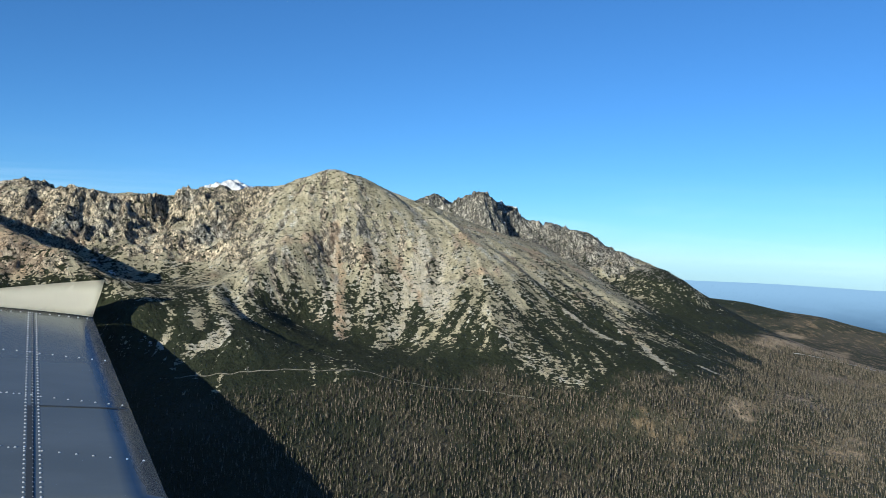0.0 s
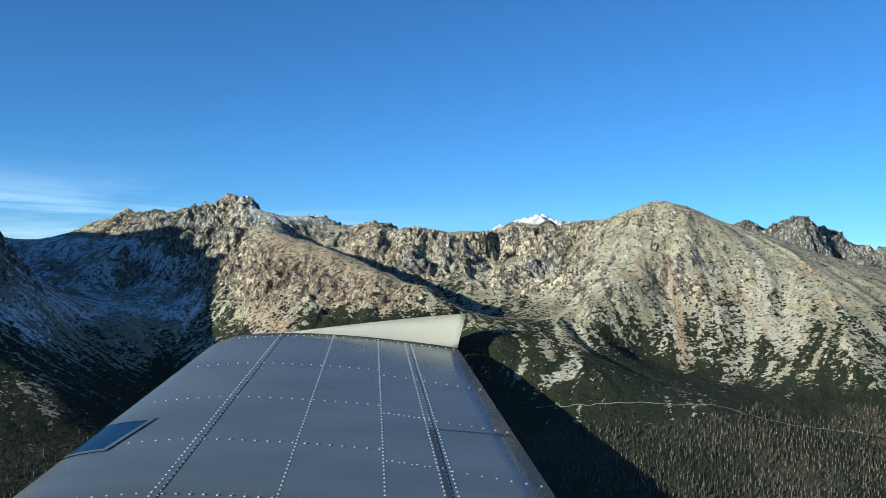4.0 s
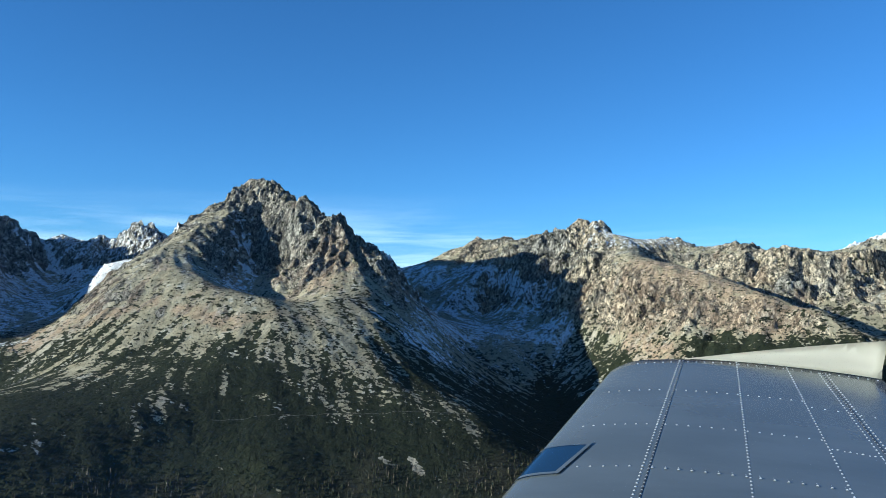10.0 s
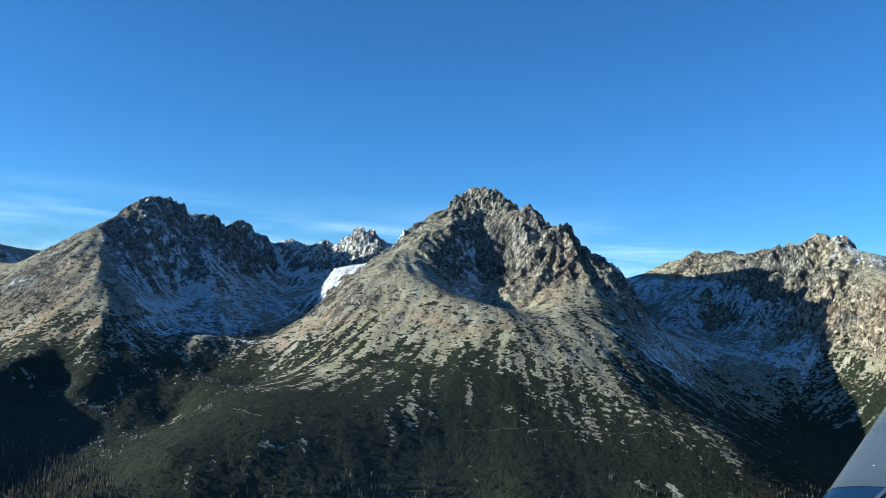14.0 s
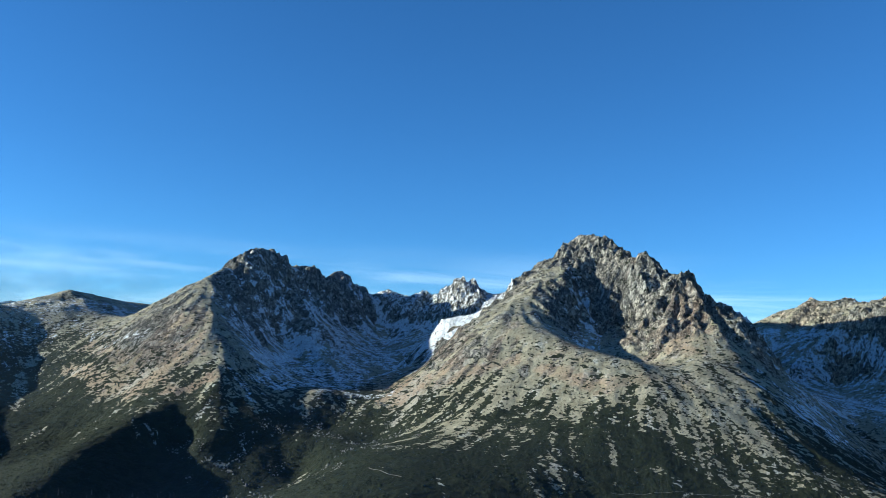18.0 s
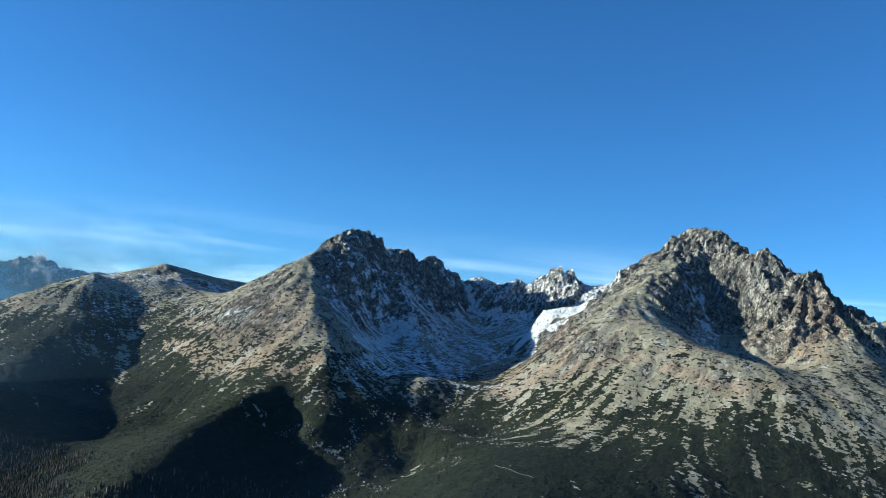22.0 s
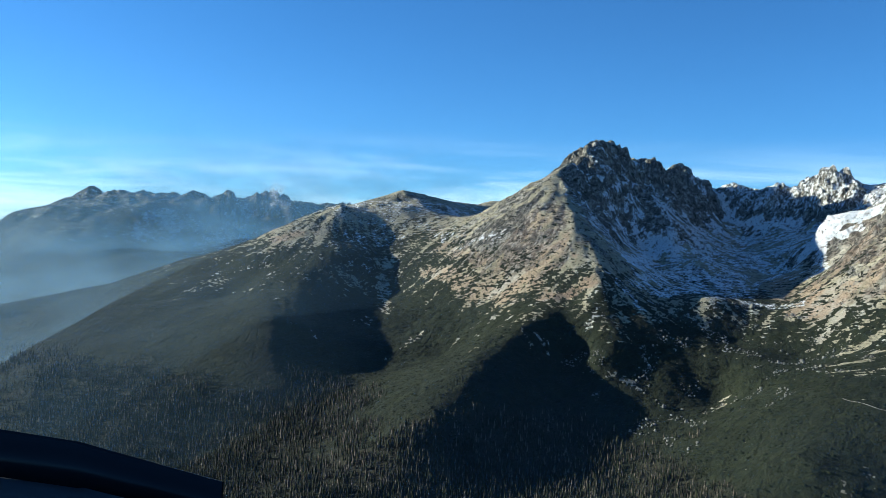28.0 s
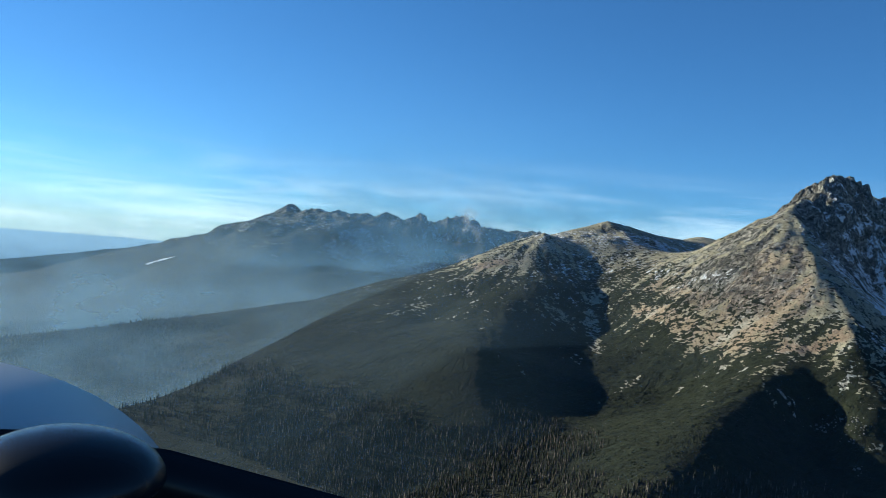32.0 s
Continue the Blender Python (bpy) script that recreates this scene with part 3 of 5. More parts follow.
def drawn_out(field, fall_x, fall_y, reach, stride=1.2):
    """Noise drawn out along the fall of the land, so that it runs down the slopes."""
    size = np.maximum(np.hypot(fall_x, fall_y), 0.02)
    ux, uy = (fall_x / size)[J0:J1, I0:I1], (fall_y / size)[J0:J1, I0:I1]
    jj, ii = np.meshgrid(np.arange(J1 - J0, dtype=float), np.arange(I1 - I0, dtype=float), indexing="ij")
    inner = field[J0:J1, I0:I1]
    total = inner.copy()
    for sign in (1, -1):
        pj, pi = jj.copy(), ii.copy()
        for _ in range(reach):
            qj, qi = np.clip(pj.round().astype(int), 0, J1 - J0 - 1), np.clip(pi.round().astype(int), 0, I1 - I0 - 1)
            pj, pi = pj + sign * stride * uy[qj, qi], pi + sign * stride * ux[qj, qi]
            total += inner[np.clip(pj.round().astype(int), 0, J1 - J0 - 1), np.clip(pi.round().astype(int), 0, I1 - I0 - 1)]
    out = field / field.std()
    out[J0:J1, I0:I1] = total / total.std()
    return out


# beds of rock lie in tilted ledges with short cliffs between them
for tall, tilt_x, tilt_y, seed, share in ((30.0, 0.30, -0.12, 811, 0.7), (12.0, -0.2, 0.16, 831, 0.3)):
    level = (land + tilt_x * GX + tilt_y * GY) / tall + 1.1 * fractal(GX, GY, 120, 3, seed) / 0.5
    frac = level - np.floor(level)
    land += np.clip(rock * 1.25 - 0.15, 0, 1) * share * tall * (np.clip((frac - 0.55) / 0.4, 0, 1) - frac)
fall_y, fall_x = np.gradient(softened(base, 8), YS, XS)
ribs = drawn_out(fractal(GX, GY, 62, 3, 211, False, 0.55), fall_x, fall_y, 24, 2.0)
runnel = drawn_out(fractal(GX, GY, 120, 2, 261, False, 0.5), fall_x, fall_y, 34, 2.2)
slant = np.clip(np.hypot(fall_x, fall_y) * 2, 0, 1)
# ribs of bare rock with sharp backs and the chutes between them
chute = drawn_out(fractal(GX, GY, 52, 2, 401, False, 0.6), fall_x, fall_y, 16, 1.8)
crack = drawn_out(fractal(GX, GY, 17, 2, 421, False, 0.6), fall_x, fall_y, 5, 1.3)
bony = np.clip(rock * 1.5 - 0.35, 0, 1.1) * slant
land += bony * (9.5 * (0.8 - np.abs(chute)) + 1.6 * (0.8 - np.abs(crack)))
cut_by = softened(np.array([1.0, 1.05, 0.3, 0.45, 0.45, 0.8, 0.6, 0.6, 0.6])[near], 30)
land += slant * (ribs * (0.35 + 0.65 * cut_by) * (2.0 + 4.2 * np.clip(rock, 0, 1)) - cut_by * np.maximum(runnel - 0.4, 0) * (5.0 + 6.0 * np.clip(rock, 0, 1))) * np.clip((base + 240) / 60, 0, 1)

# the crests keep to their plan
I_K, J_K = np.clip(np.searchsorted(XS, knots[:, 0]), 0, len(XS) - 1), np.clip(np.searchsorted(YS, knots[:, 1]), 0, len(YS) - 1)
cgx, cgy = np.meshgrid(CX, CY)
for rounds, reach, ease in ((6, 38.0, 0.25), (3, 24.0, 0.2)):
    stood = softened(land, rounds)
    if rounds == 3:
        high = land.copy()
        for dj in (-3, -2, -1, 1, 2, 3):
            high = np.maximum(high, np.roll(land, dj, 0))
        wide_high = high.copy()
        for di in (-3, -2, -1, 1, 2, 3):
            wide_high = np.maximum(wide_high, np.roll(high, di, 1))
        stood = np.where(stood > -60, 0.25 * stood + 0.75 * (wide_high - 4), stood)
    miss = knots[:, 2] - stood[J_K, I_K]
    fix = np.zeros(coarse_h.shape)
    for band in range(0, len(CY), 20):
        d2 = (cgx[band:band + 20, :, None] - knots[None, None, :, 0]) ** 2 + (cgy[band:band + 20, :, None] - knots[None, None, :, 1]) ** 2
        pull = np.exp(-d2 / (2 * reach ** 2))
        fix[band:band + 20] = (pull * miss).sum(2) / (pull.sum(2) + ease)
    land += sample(fix, XS, YS)
H = land + EYE


def height(x, y):
    """The ground's height at a place."""
    i = int(np.clip(np.searchsorted(XS, x) - 1, 0, len(XS) - 2))
    j = int(np.clip(np.searchsorted(YS, y) - 1, 0, len(YS) - 2))
    u, v = (x - XS[i]) / (XS[i + 1] - XS[i]), (y - YS[j]) / (YS[j + 1] - YS[j])
    return float((H[j, i] * (1 - u) + H[j, i + 1] * u) * (1 - v) + (H[j + 1, i] * (1 - u) + H[j + 1, i + 1] * u) * v)


# ---- what grows and lies on it ----
slope_y, slope_x = np.gradient(H, YS, XS)
steep = np.hypot(slope_x, slope_y)
smooth_y, smooth_x = np.gradient(softened(land, 6), YS, XS)
facing = -(smooth_x * sun_way.x + smooth_y * sun_way.y) / np.maximum(np.hypot(smooth_x, smooth_y), 0.05)

# where the low sun never comes the snow stays
step_len, shade = 20.0, np.full(coarse_h.shape, -1e3)
cxs, cys = np.meshgrid(np.arange(len(CX)), np.arange(len(CY)))
lying = land[np.ix_(np.clip(np.searchsorted(YS, CY), 0, len(YS) - 1), np.clip(np.searchsorted(XS, CX), 0, len(XS) - 1))]
flat_len = math.hypot(sun_way.x, sun_way.y)
for k in range(2, 70):
    qx = np.clip((cxs + k * sun_way.x / flat_len).round().astype(int), 0, len(CX) - 1)
    qy = np.clip((cys + k * sun_way.y / flat_len).round().astype(int), 0, len(CY) - 1)
    shade = np.maximum(shade, lying[qy, qx] - lying - k * step_len * sun_way.z / flat_len)
shade = softened(np.clip(shade / 30, 0, 1), 2)
SHADE = sample(shade, XS, YS)

# streaks that run down the slopes
streak = drawn_out(fractal(GX, GY, 21, 3, 151, False, 0.7), smooth_x, smooth_y, 7)
patch = fractal(GX, GY, 170, 4, 171)
patch = patch / patch.std()


def ramp(v, low, high):
    return np.clip((v - low) / (high - low), 0, 1)


# runs of scree, rusty turf and old snow that stand out on the slopes: line, half width, strength
SCREE_RUNS = [
    ([(-1935, 305), (-1840, 330)], 30, 0.3),
    ([(-1705, 280), (-1690, 335)], 22, 0.3),
    ([(-1853, 425), (-1990, 529)], 22, 0.3),
    ([(-1844, 475), (-1950, 560)], 20, 0.3),
    ([(-81, 2083), (-54, 1977), (-41, 1900), (-39, 1813), (-17, 1731)], 13, 1.0),
    ([(105, 1692), (141, 1630), (183, 1554), (230, 1506)], 40, 0.7),
    ([(-91, 1693), (-113, 1611)], 22, 0.7),
    ([(269, 1800), (372, 1701)], 9, 1.0),
    ([(413, 1726), (440, 1565)], 9, 1.0),
    ([(520, 1652), (575, 1584)], 9, 1.0),
    ([(-383, 1495), (-388, 1441), (-407, 1407)], 17, 0.9),
    ([(-1026, 874), (-975, 831)], 14, 0.7),
    ([(-1092, 820), (-1066, 806)], 8, 1.0),
    ([(-1429, 371), (-1407, 397), (-1389, 425)], 6, 0.6),
    ([(-1387, 482), (-1378, 524), (-1375, 561)], 8, 0.7),
    ([(-1452, 660), (-1386, 646)], 12, 0.6),
    ([(-1306, 751), (-1254, 715)], 10, 0.9),
    ([(-1430, 940), (-1270, 890), (-1130, 960)], 105, 0.42),
    ([(-2487, -406), (-2563, -316), (-2642, -222)], 20, 0.45),
    ([(-675, 1902), (-593, 1961), (-492, 1896)], 40, 0.8),
    ([(-493, 1960), (-389, 1846)], 30, 0.8),
    ([(17, 1807), (-6, 1715)], 22, 0.9),
    ([(-560, 1930), (-470, 1880), (-400, 1800)], 60, 0.75),
    ([(-720, 1960), (-640, 1900)], 40, 0.6),
    ([(-1395, 987), (-1301, 1055)], 26, 0.55),
    ([(-1365, 899), (-1225, 920), (-1120, 932)], 22, 0.55),
    ([(-1416, 826), (-1337, 796)], 12, 0.55),
    ([(-1385, 863), (-1266, 816)], 14, 0.55),
    ([(-1402, 445), (-1410, 392), (-1425, 360)], 4, 0.8),
    ([(-1872, 267), (-1836, 301)], 10, 0.8),
    ([(-1748, 346), (-1776, 400)], 8, 0.8),
    ([(-1761, 297), (-1797, 352)], 6, 0.8),
    ([(-1422, 622), (-1381, 641)], 10, 1.0),
    ([(-2185, 14), (-2223, 85)], 8, 0.8),
    ([(-2511, 84), (-2345, 54)], 14, 0.8),
    ([(-1342, 712), (-1337, 745)], 12, 0.55),
    ([(-1123, 786), (-1102, 786)], 8, 1.0),
    ([(-1223, 941), (-1134, 991)], 24, 0.55),
]
# dwarf pine in closed patches, and clefts painted as dark rock on the rounded mountain, not cut
PINE_RUNS = [
    ([(-892, 1478), (-802, 1471), (-699, 1482)], 46, 1.0),
    ([(-675, 1508), (-599, 1495), (-515, 1462)], 30, 1.0),
    ([(-788, 1400), (-685, 1452)], 32, 1.0),
    ([(-1406, 650), (-1360, 676)], 26, 1.0),
    ([(-1604, 430), (-1586, 475)], 26, 1.0),
    ([(-1326, 715), (-1230, 699)], 26, 1.0),
    ([(-1601, 665), (-1488, 726)], 16, 0.7),
    ([(-1467, 805), (-1365, 748)], 12, 0.8),
    ([(-1363, 781), (-1295, 758)], 13, 0.8),
    ([(-1442, 465), (-1390, 516)], 28, 1.0),
    ([(-1938, 352), (-1945, 443)], 22, 0.8),
    ([(-1832, 493), (-1871, 586)], 20, 0.8),
    ([(-1866, 425), (-1764, 431)], 22, 0.8),
    ([(-1567, 475), (-1470, 534)], 40, 1.0),
    ([(-1630, 658), (-1586, 736)], 14, 0.7),
    ([(-2436, -338), (-2424, -193), (-2461, -56)], 45, 1.0),
]
CLEFTS = [
    ([(-379, 1830), (-345, 1711), (-323, 1690)], 9, 0.9),
    ([(-257, 1922), (-186, 1856), (-98, 1802)], 8, 0.9),
    ([(-413, 1778), (-373, 1642)], 8, 0.9),
]
RUST_RUNS = [
    ([(-2117, 794), (-2021, 690)], 26, 0.8),
    ([(-1140, 1735), (-1095, 1690), (-924, 1630), (-823, 1590)], 85, 0.85),
    ([(-1123, 1641), (-1031, 1567)], 60, 0.7),
    ([(-2230, 330), (-2180, 250)], 50, 0.8),
    ([(-1640, 1190), (-1600, 1120)], 45, 0.8),
    ([(-2330, 350), (-2280, 250)], 40, 0.6),
    ([(-252, 1920), (-230, 1833), (-213, 1737), (-193, 1632)], 14, 1.0),
    ([(-121, 1893), (-84, 1840), (-50, 1789), (-36, 1754)], 10, 1.0),
    ([(-1954, 676), (-1955, 754), (-1953, 807)], 34, 0.9),
    ([(-2107, 264), (-2088, 305), (-2081, 342)], 17, 1.0),
    ([(-2726, -117), (-2720, -67)], 20, 0.9),
    ([(-1060, 1520), (-944, 1420), (-1007, 1405)], 36, 0.9),
    ([(-1720, 785), (-1780, 724), (-1850, 657)], 18, 0.8),
    ([(-1649, 801), (-1531, 830), (-1493, 906)], 18, 0.8),
    ([(-1901, 616), (-1897, 670), (-1854, 705)], 16, 0.9),
    ([(-2459, 165), (-2226, 220)], 18, 0.8),
    ([(-2515, 210), (-2290, 256)], 14, 0.8),
    ([(-1860, 626), (-1844, 686), (-1838, 731)], 22, 0.9),
    ([(-2402, 182), (-2244, 195)], 16, 0.7),
]
SNOW_RUNS = [
    ([(-2166, 474), (-2300, 580), (-2427, 688), (-2380, 711)], 22, 0.85),
    ([(-2117, 478), (-2246, 625)], 14, 0.7),
    # bench at the cirque mouth: snowy rock, whitened partly for the sun on it
    ([(-1995, 532), (-2036, 614)], 14, 0.6),
    ([(-1976, 590), (-1912, 636)], 14, 0.58),
    ([(-2695, 1069), (-2610, 1057)], 14, 0.8),
    ([(-2560, 1081), (-2492, 1128)], 18, 0.8),
    ([(-2076, 398), (-1985, 393)], 8, 0.6),
    ([(-2071, 506), (-2105, 576)], 8, 0.7),
    ([(-2454, 242), (-2370, 300)], 16, 0.5),
    ([(-2631, -4), (-2687, 99)], 22, 0.42),
    ([(-2860, 150), (-2760, 170), (-2690, 140)], 60, 0.46),
    ([(-2730, 232), (-2499, 250)], 30, 0.45),
    ([(-1885, 1970), (-1647, 1881), (-1521, 1812)], 24, 0.7),
    ([(-1693, 1665), (-1417, 1566), (-1283, 1560)], 18, 0.7),
    ([(-2150, 890), (-2090, 850), (-2050, 780)], 14, 0.7),
    ([(-4589, -1234), (-4561, -1142)], 13, 1.0),
]
ragged = fractal(GX, GY, 24, 3, 311, False, 0.65) / 0.25


def runs(lines):
    mask = np.zeros_like(land)
    for line, half, strength in lines:
        xs, ys = [p[0] for p in line], [p[1] for p in line]
        i0, i1 = np.searchsorted(XS, min(xs) - 3 * half), np.searchsorted(XS, max(xs) + 3 * half)
        j0, j1 = np.searchsorted(YS, min(ys) - 3 * half), np.searchsorted(YS, max(ys) + 3 * half)
        gx, gy = GX[j0:j1, i0:i1], GY[j0:j1, i0:i1]
        dist = np.full(gx.shape, 1e9)
        for (ax, ay), (bx, by) in zip(line, line[1:]):
            f = np.clip(((gx - ax) * (bx - ax) + (gy - ay) * (by - ay)) / ((bx - ax) ** 2 + (by - ay) ** 2), 0, 1)
            dist = np.minimum(dist, np.hypot(gx - ax - f * (bx - ax), gy - ay - f * (by - ay)))
        here = strength * ramp(1.25 - dist / half + 0.35 * ragged[j0:j1, i0:i1], 0, 0.6)
        mask[j0:j1, i0:i1] = np.maximum(mask[j0:j1, i0:i1], here)
    return mask


scree_run, rust_run, snow_run, pine_run, cleft = [runs(lines) for lines in (SCREE_RUNS, RUST_RUNS, SNOW_RUNS, PINE_RUNS, CLEFTS)]


# dwarf pine: a closed mat low down, breaking up into streaks and spots towards the rock
pine_line = softened(np.array([-145, -132, -140, -126, -66, 10, -120, -60, -150])[near].astype(float), 40)
# extra pine on the pointed mountain's east flank partly stands in for dim light
pine = np.clip(0.5 + (pine_line + 22 - land) / 150 + 0.55 * ramp(-land, 145, 200) * (near != 0) * ramp(-GX + 40 * patch, 1380, 1560) + (0.25 + 0.15 * (near == 2)) * streak + 0.2 * patch + 0.22 * softened((near == 2).astype(float), 12) * ramp(GX, -1560, -1380), -1.2, 2)
tree_line = -228 + 10 * patch - 30 * ramp(GX, -300, -1100)
wood = ramp((tree_line - land) / 10 + 0.3 * streak, -1, 1)
bare = ramp(0.75 * streak - 1.3 + 0.35 * patch + 0.35 * gully, 0, 0.6) * ramp(land, -245, -205)
pine = pine * (1 - 0.8 * bare) * (1 - 0.95 * scree_run) * (1 - 0.8 * rust_run)
# boulders and dusted rock fill the shaded valley between the pointed mountain and the ridge
shaded_rock = SHADE * ramp(land, -245, -170) * ramp(GX, -1680, -1600) * ramp(-GX, 850, 950)
pine = np.maximum(pine - 0.6 * shaded_rock, 0.95 * pine_run)
crag = ramp((0.4 * steep + 0.6 * np.hypot(smooth_x, smooth_y)) * (0.55 + 0.45 * craggy) + 0.12 * streak + 0.5 * teeth + 0.25 * ramp(land, 70, 200) * np.clip(craggy - 0.5, 0, 0.6), 0.56, 0.98) * ramp(land, -120, -40)
crag = np.where((near == 5) | (near == 6), np.maximum(crag, ramp(land + 20 * patch, -80, 0)), crag)
outcrop = ramp(fractal(GX, GY, 75, 4, 611, False, 0.6) / 0.25 + 0.55 * streak, 1.0, 1.6) * ramp(land, -130, -70) * (near < 5)
crag = np.maximum(np.maximum(crag, 0.62 * outcrop), cleft)
snowy = softened(np.array([0.25, 1.0, 1.0, 1.15, 1.0, 0.9, 0.9, 1.0, 0.0])[near], 20)
white = ramp(0.1 + 0.1 * land / 90 + 2.0 * SHADE - 0.4 * facing - 0.95 * np.clip(steep - 0.55, 0, 2) + 0.35 * streak + 0.5 * patch, 0.1, 3.2) * ramp(land, -190, -90) * snowy
white = np.maximum(white, 0.42 * shaded_rock * ramp(streak, -1.5, 1.0))
white = np.maximum(white, 0.42 * snowy * ramp(land, 60, 160) * ramp(0.6 * streak + 0.5 * patch, -0.6, 1.2))
white = white * np.clip(0.12 + 0.35 * ramp(land, 140, 240) + 1.1 * SHADE + 0.9 * ramp(-facing, -0.2, 0.5), 0, 1)
white = np.minimum(white, 0.55 + 0.10 * streak)
white = np.maximum(white, 0.52 * ramp(land, 85, 125) * ramp(-GX, 850, 1250) * ramp(GX, -1580, -1490) * (near == 1) * ramp(1.75 - steep + 0.35 * streak, 0, 0.9))
back_teeth = (near == 3) * ramp(GY, 1020, 1100) * ramp(land, 20, 90)
white = np.maximum(white, 0.60 * back_teeth * np.clip(ramp(1.9 - steep + 0.3 * streak, 0, 0.9), 0.78, 1))
# one old snowfield under the saddle between the two high peaks, and a white far top
field_snow = ramp(runs([([(-2185, 915), (-2170, 960), (-2150, 1010), (-2135, 1060)], 50, 1.0)]), 0.25, 0.6)
white = np.maximum(white, 0.74 * field_snow)
white = np.maximum(white, np.where(near == 7, ramp(land + 25 * patch, 150, 200) * np.clip(1.35 - 0.5 * steep, 0.35, 1), 0))
white = np.maximum(white, 0.85 * snow_run)
white = np.maximum(white, 0.48 * (near == 4) * ramp(land, -10, 40) * ramp(GX, -3000, -2950) * ramp(1.2 - steep + 0.3 * streak - 0.3 * facing, 0, 0.9))
rust = ramp(0.9 * fractal(GX, GY, 90, 4, 191) / 0.25 + 0.35 * streak + 1.2 * np.exp(-((land + 10) / 70) ** 2) - 1.25, 0, 1.0)
rust = np.maximum(rust * softened(np.array([1.0, 1.0, 0.8, 0.55, 0.5, 0.3, 0.3, 1.0, 1.0])[near], 12), 1.2 * rust_run) * (1 - scree_run)

# felled brown clearings in the wood at the eastern foot
clearing = ramp(1.0 - np.hypot((GX - 1230) / 300, (GY - 2850) / 560) + 0.25 * patch, 0.0, 0.25)
clearing = np.maximum(clearing, ramp(1.0 - np.hypot((GX - 800) / 230, (GY - 1420) / 210) + 0.5 * patch, 0.2, 0.7))
clearing = np.maximum(clearing, 0.7 * ramp(1.0 - np.hypot((GX - 980) / 220, (GY - 1850) / 330) + 0.5 * patch, 0.2, 0.7))
g = Nodes("ground_cover")
co = g.coords()
# along and down the range, so that cracks and ledges run down the faces
turned, drawn, mild = [g.t.nodes.new("ShaderNodeMapping") for _ in range(3)]
turned.inputs["Rotation"].default_value, drawn.inputs["Scale"].default_value, mild.inputs["Scale"].default_value = (0, 0, -0.428), (1, 0.55, 0.5), (1, 0.62, 0.62)
g.t.links.new(co, turned.inputs["Vector"])
g.t.links.new(turned.outputs[0], drawn.inputs["Vector"])
g.t.links.new(turned.outputs[0], mild.inputs["Vector"])
down, drawn_co = drawn.outputs[0], mild.outputs[0]
fine, mid, big = g.noise(0.24, 8, 0.72, drawn_co), g.noise(0.04, 8, 0.62, drawn_co), g.noise(0.006, 5, 0.6, co)
clump = g.noise(0.095, 7, 0.68, drawn_co)
grain = g.noise(0.75, 4, 0.7, drawn_co)
spots = g.noise(0.14, 4, 0.55, co)
face, fissure = g.noise(0.12, 7, 0.70, down, 0.4), g.noise(0.075, 6, 0.62, down, 0.6)
split_n = g.calc("ABSOLUTE", g.calc("SUBTRACT", fissure, 0.5))
mottle = g.calc("ADD", g.calc("MULTIPLY", g.calc("SUBTRACT", clump, 0.5), 2.6), g.calc("MULTIPLY", g.calc("SUBTRACT", fine, 0.5), 1.2))
dust = g.calc("ADD", g.calc("MULTIPLY", g.calc("SUBTRACT", face, 0.5), 1.1), g.calc("ADD", g.calc("MULTIPLY", g.calc("SUBTRACT", clump, 0.5), 1.4), g.calc("MULTIPLY", g.calc("SUBTRACT", fine, 0.5), 1.7)))
level_map = g.t.nodes.new("ShaderNodeMapping")
level_map.inputs["Scale"].default_value = (0.55, 1.0, 1.0)
g.t.links.new(turned.outputs[0], level_map.inputs["Vector"])
tuft = g.calc("ADD", g.calc("MULTIPLY", g.calc("SUBTRACT", g.noise(0.115, 4, 0.6, level_map.outputs[0]), 0.5), 2.8), g.calc("MULTIPLY", g.calc("SUBTRACT", clump, 0.5), 1.2))
pine_m = g.step(g.calc("ADD", g.mask("pine"), g.calc("MULTIPLY", tuft, 1.5)), 0.49, 0.55)
pine_m = g.calc("MAXIMUM", pine_m, g.step(g.calc("ADD", spots, g.calc("MULTIPLY", g.mask("pine"), 0.28)), 0.61, 0.64))
wood_m = g.mask("wood")
crag_m = g.step(g.calc("ADD", g.mask("crag"), g.calc("MULTIPLY", g.calc("SUBTRACT", face, 0.5), 1.6)), 0.38, 0.56)
white_m = g.step(g.calc("ADD", g.mask("white"), g.calc("MULTIPLY", dust, 0.75)), 0.44, 0.66)
rust_m = g.calc("MULTIPLY", g.mask("rust"), g.step(mid, 0.28, 0.55))
turf = g.mix(g.step(mid, 0.3, 0.7), (0.262, 0.238, 0.160), (0.410, 0.372, 0.266))
turf = g.mix(g.step(fine, 0.46, 0.34), turf, (0.14, 0.125, 0.085))
scree = g.mix(g.step(fine, 0.42, 0.60), (0.22, 0.216, 0.178), (0.55, 0.53, 0.45))
where_scree = g.calc("ADD", g.calc("MULTIPLY", mid, 1.3), g.calc("ADD", g.calc("MULTIPLY", clump, 0.4), g.calc("MULTIPLY", g.mask("streak"), 0.11)))
color = g.mix(g.step(where_scree, 0.88, 1.06), turf, scree)
color = g.mix(g.calc("MULTIPLY", rust_m, 0.6), color, g.mix(fine, (0.22, 0.142, 0.092), (0.44, 0.30, 0.20)))
color = g.mix(g.calc("MULTIPLY", g.step(g.calc("ADD", g.mask("gully"), mottle), 1.0, 2.0), 0.85), color, g.mix(fine, (0.28, 0.26, 0.21), (0.54, 0.50, 0.42)))
stone = g.mix(g.step(face, 0.40, 0.60), (0.115, 0.112, 0.103), (0.385, 0.372, 0.328))
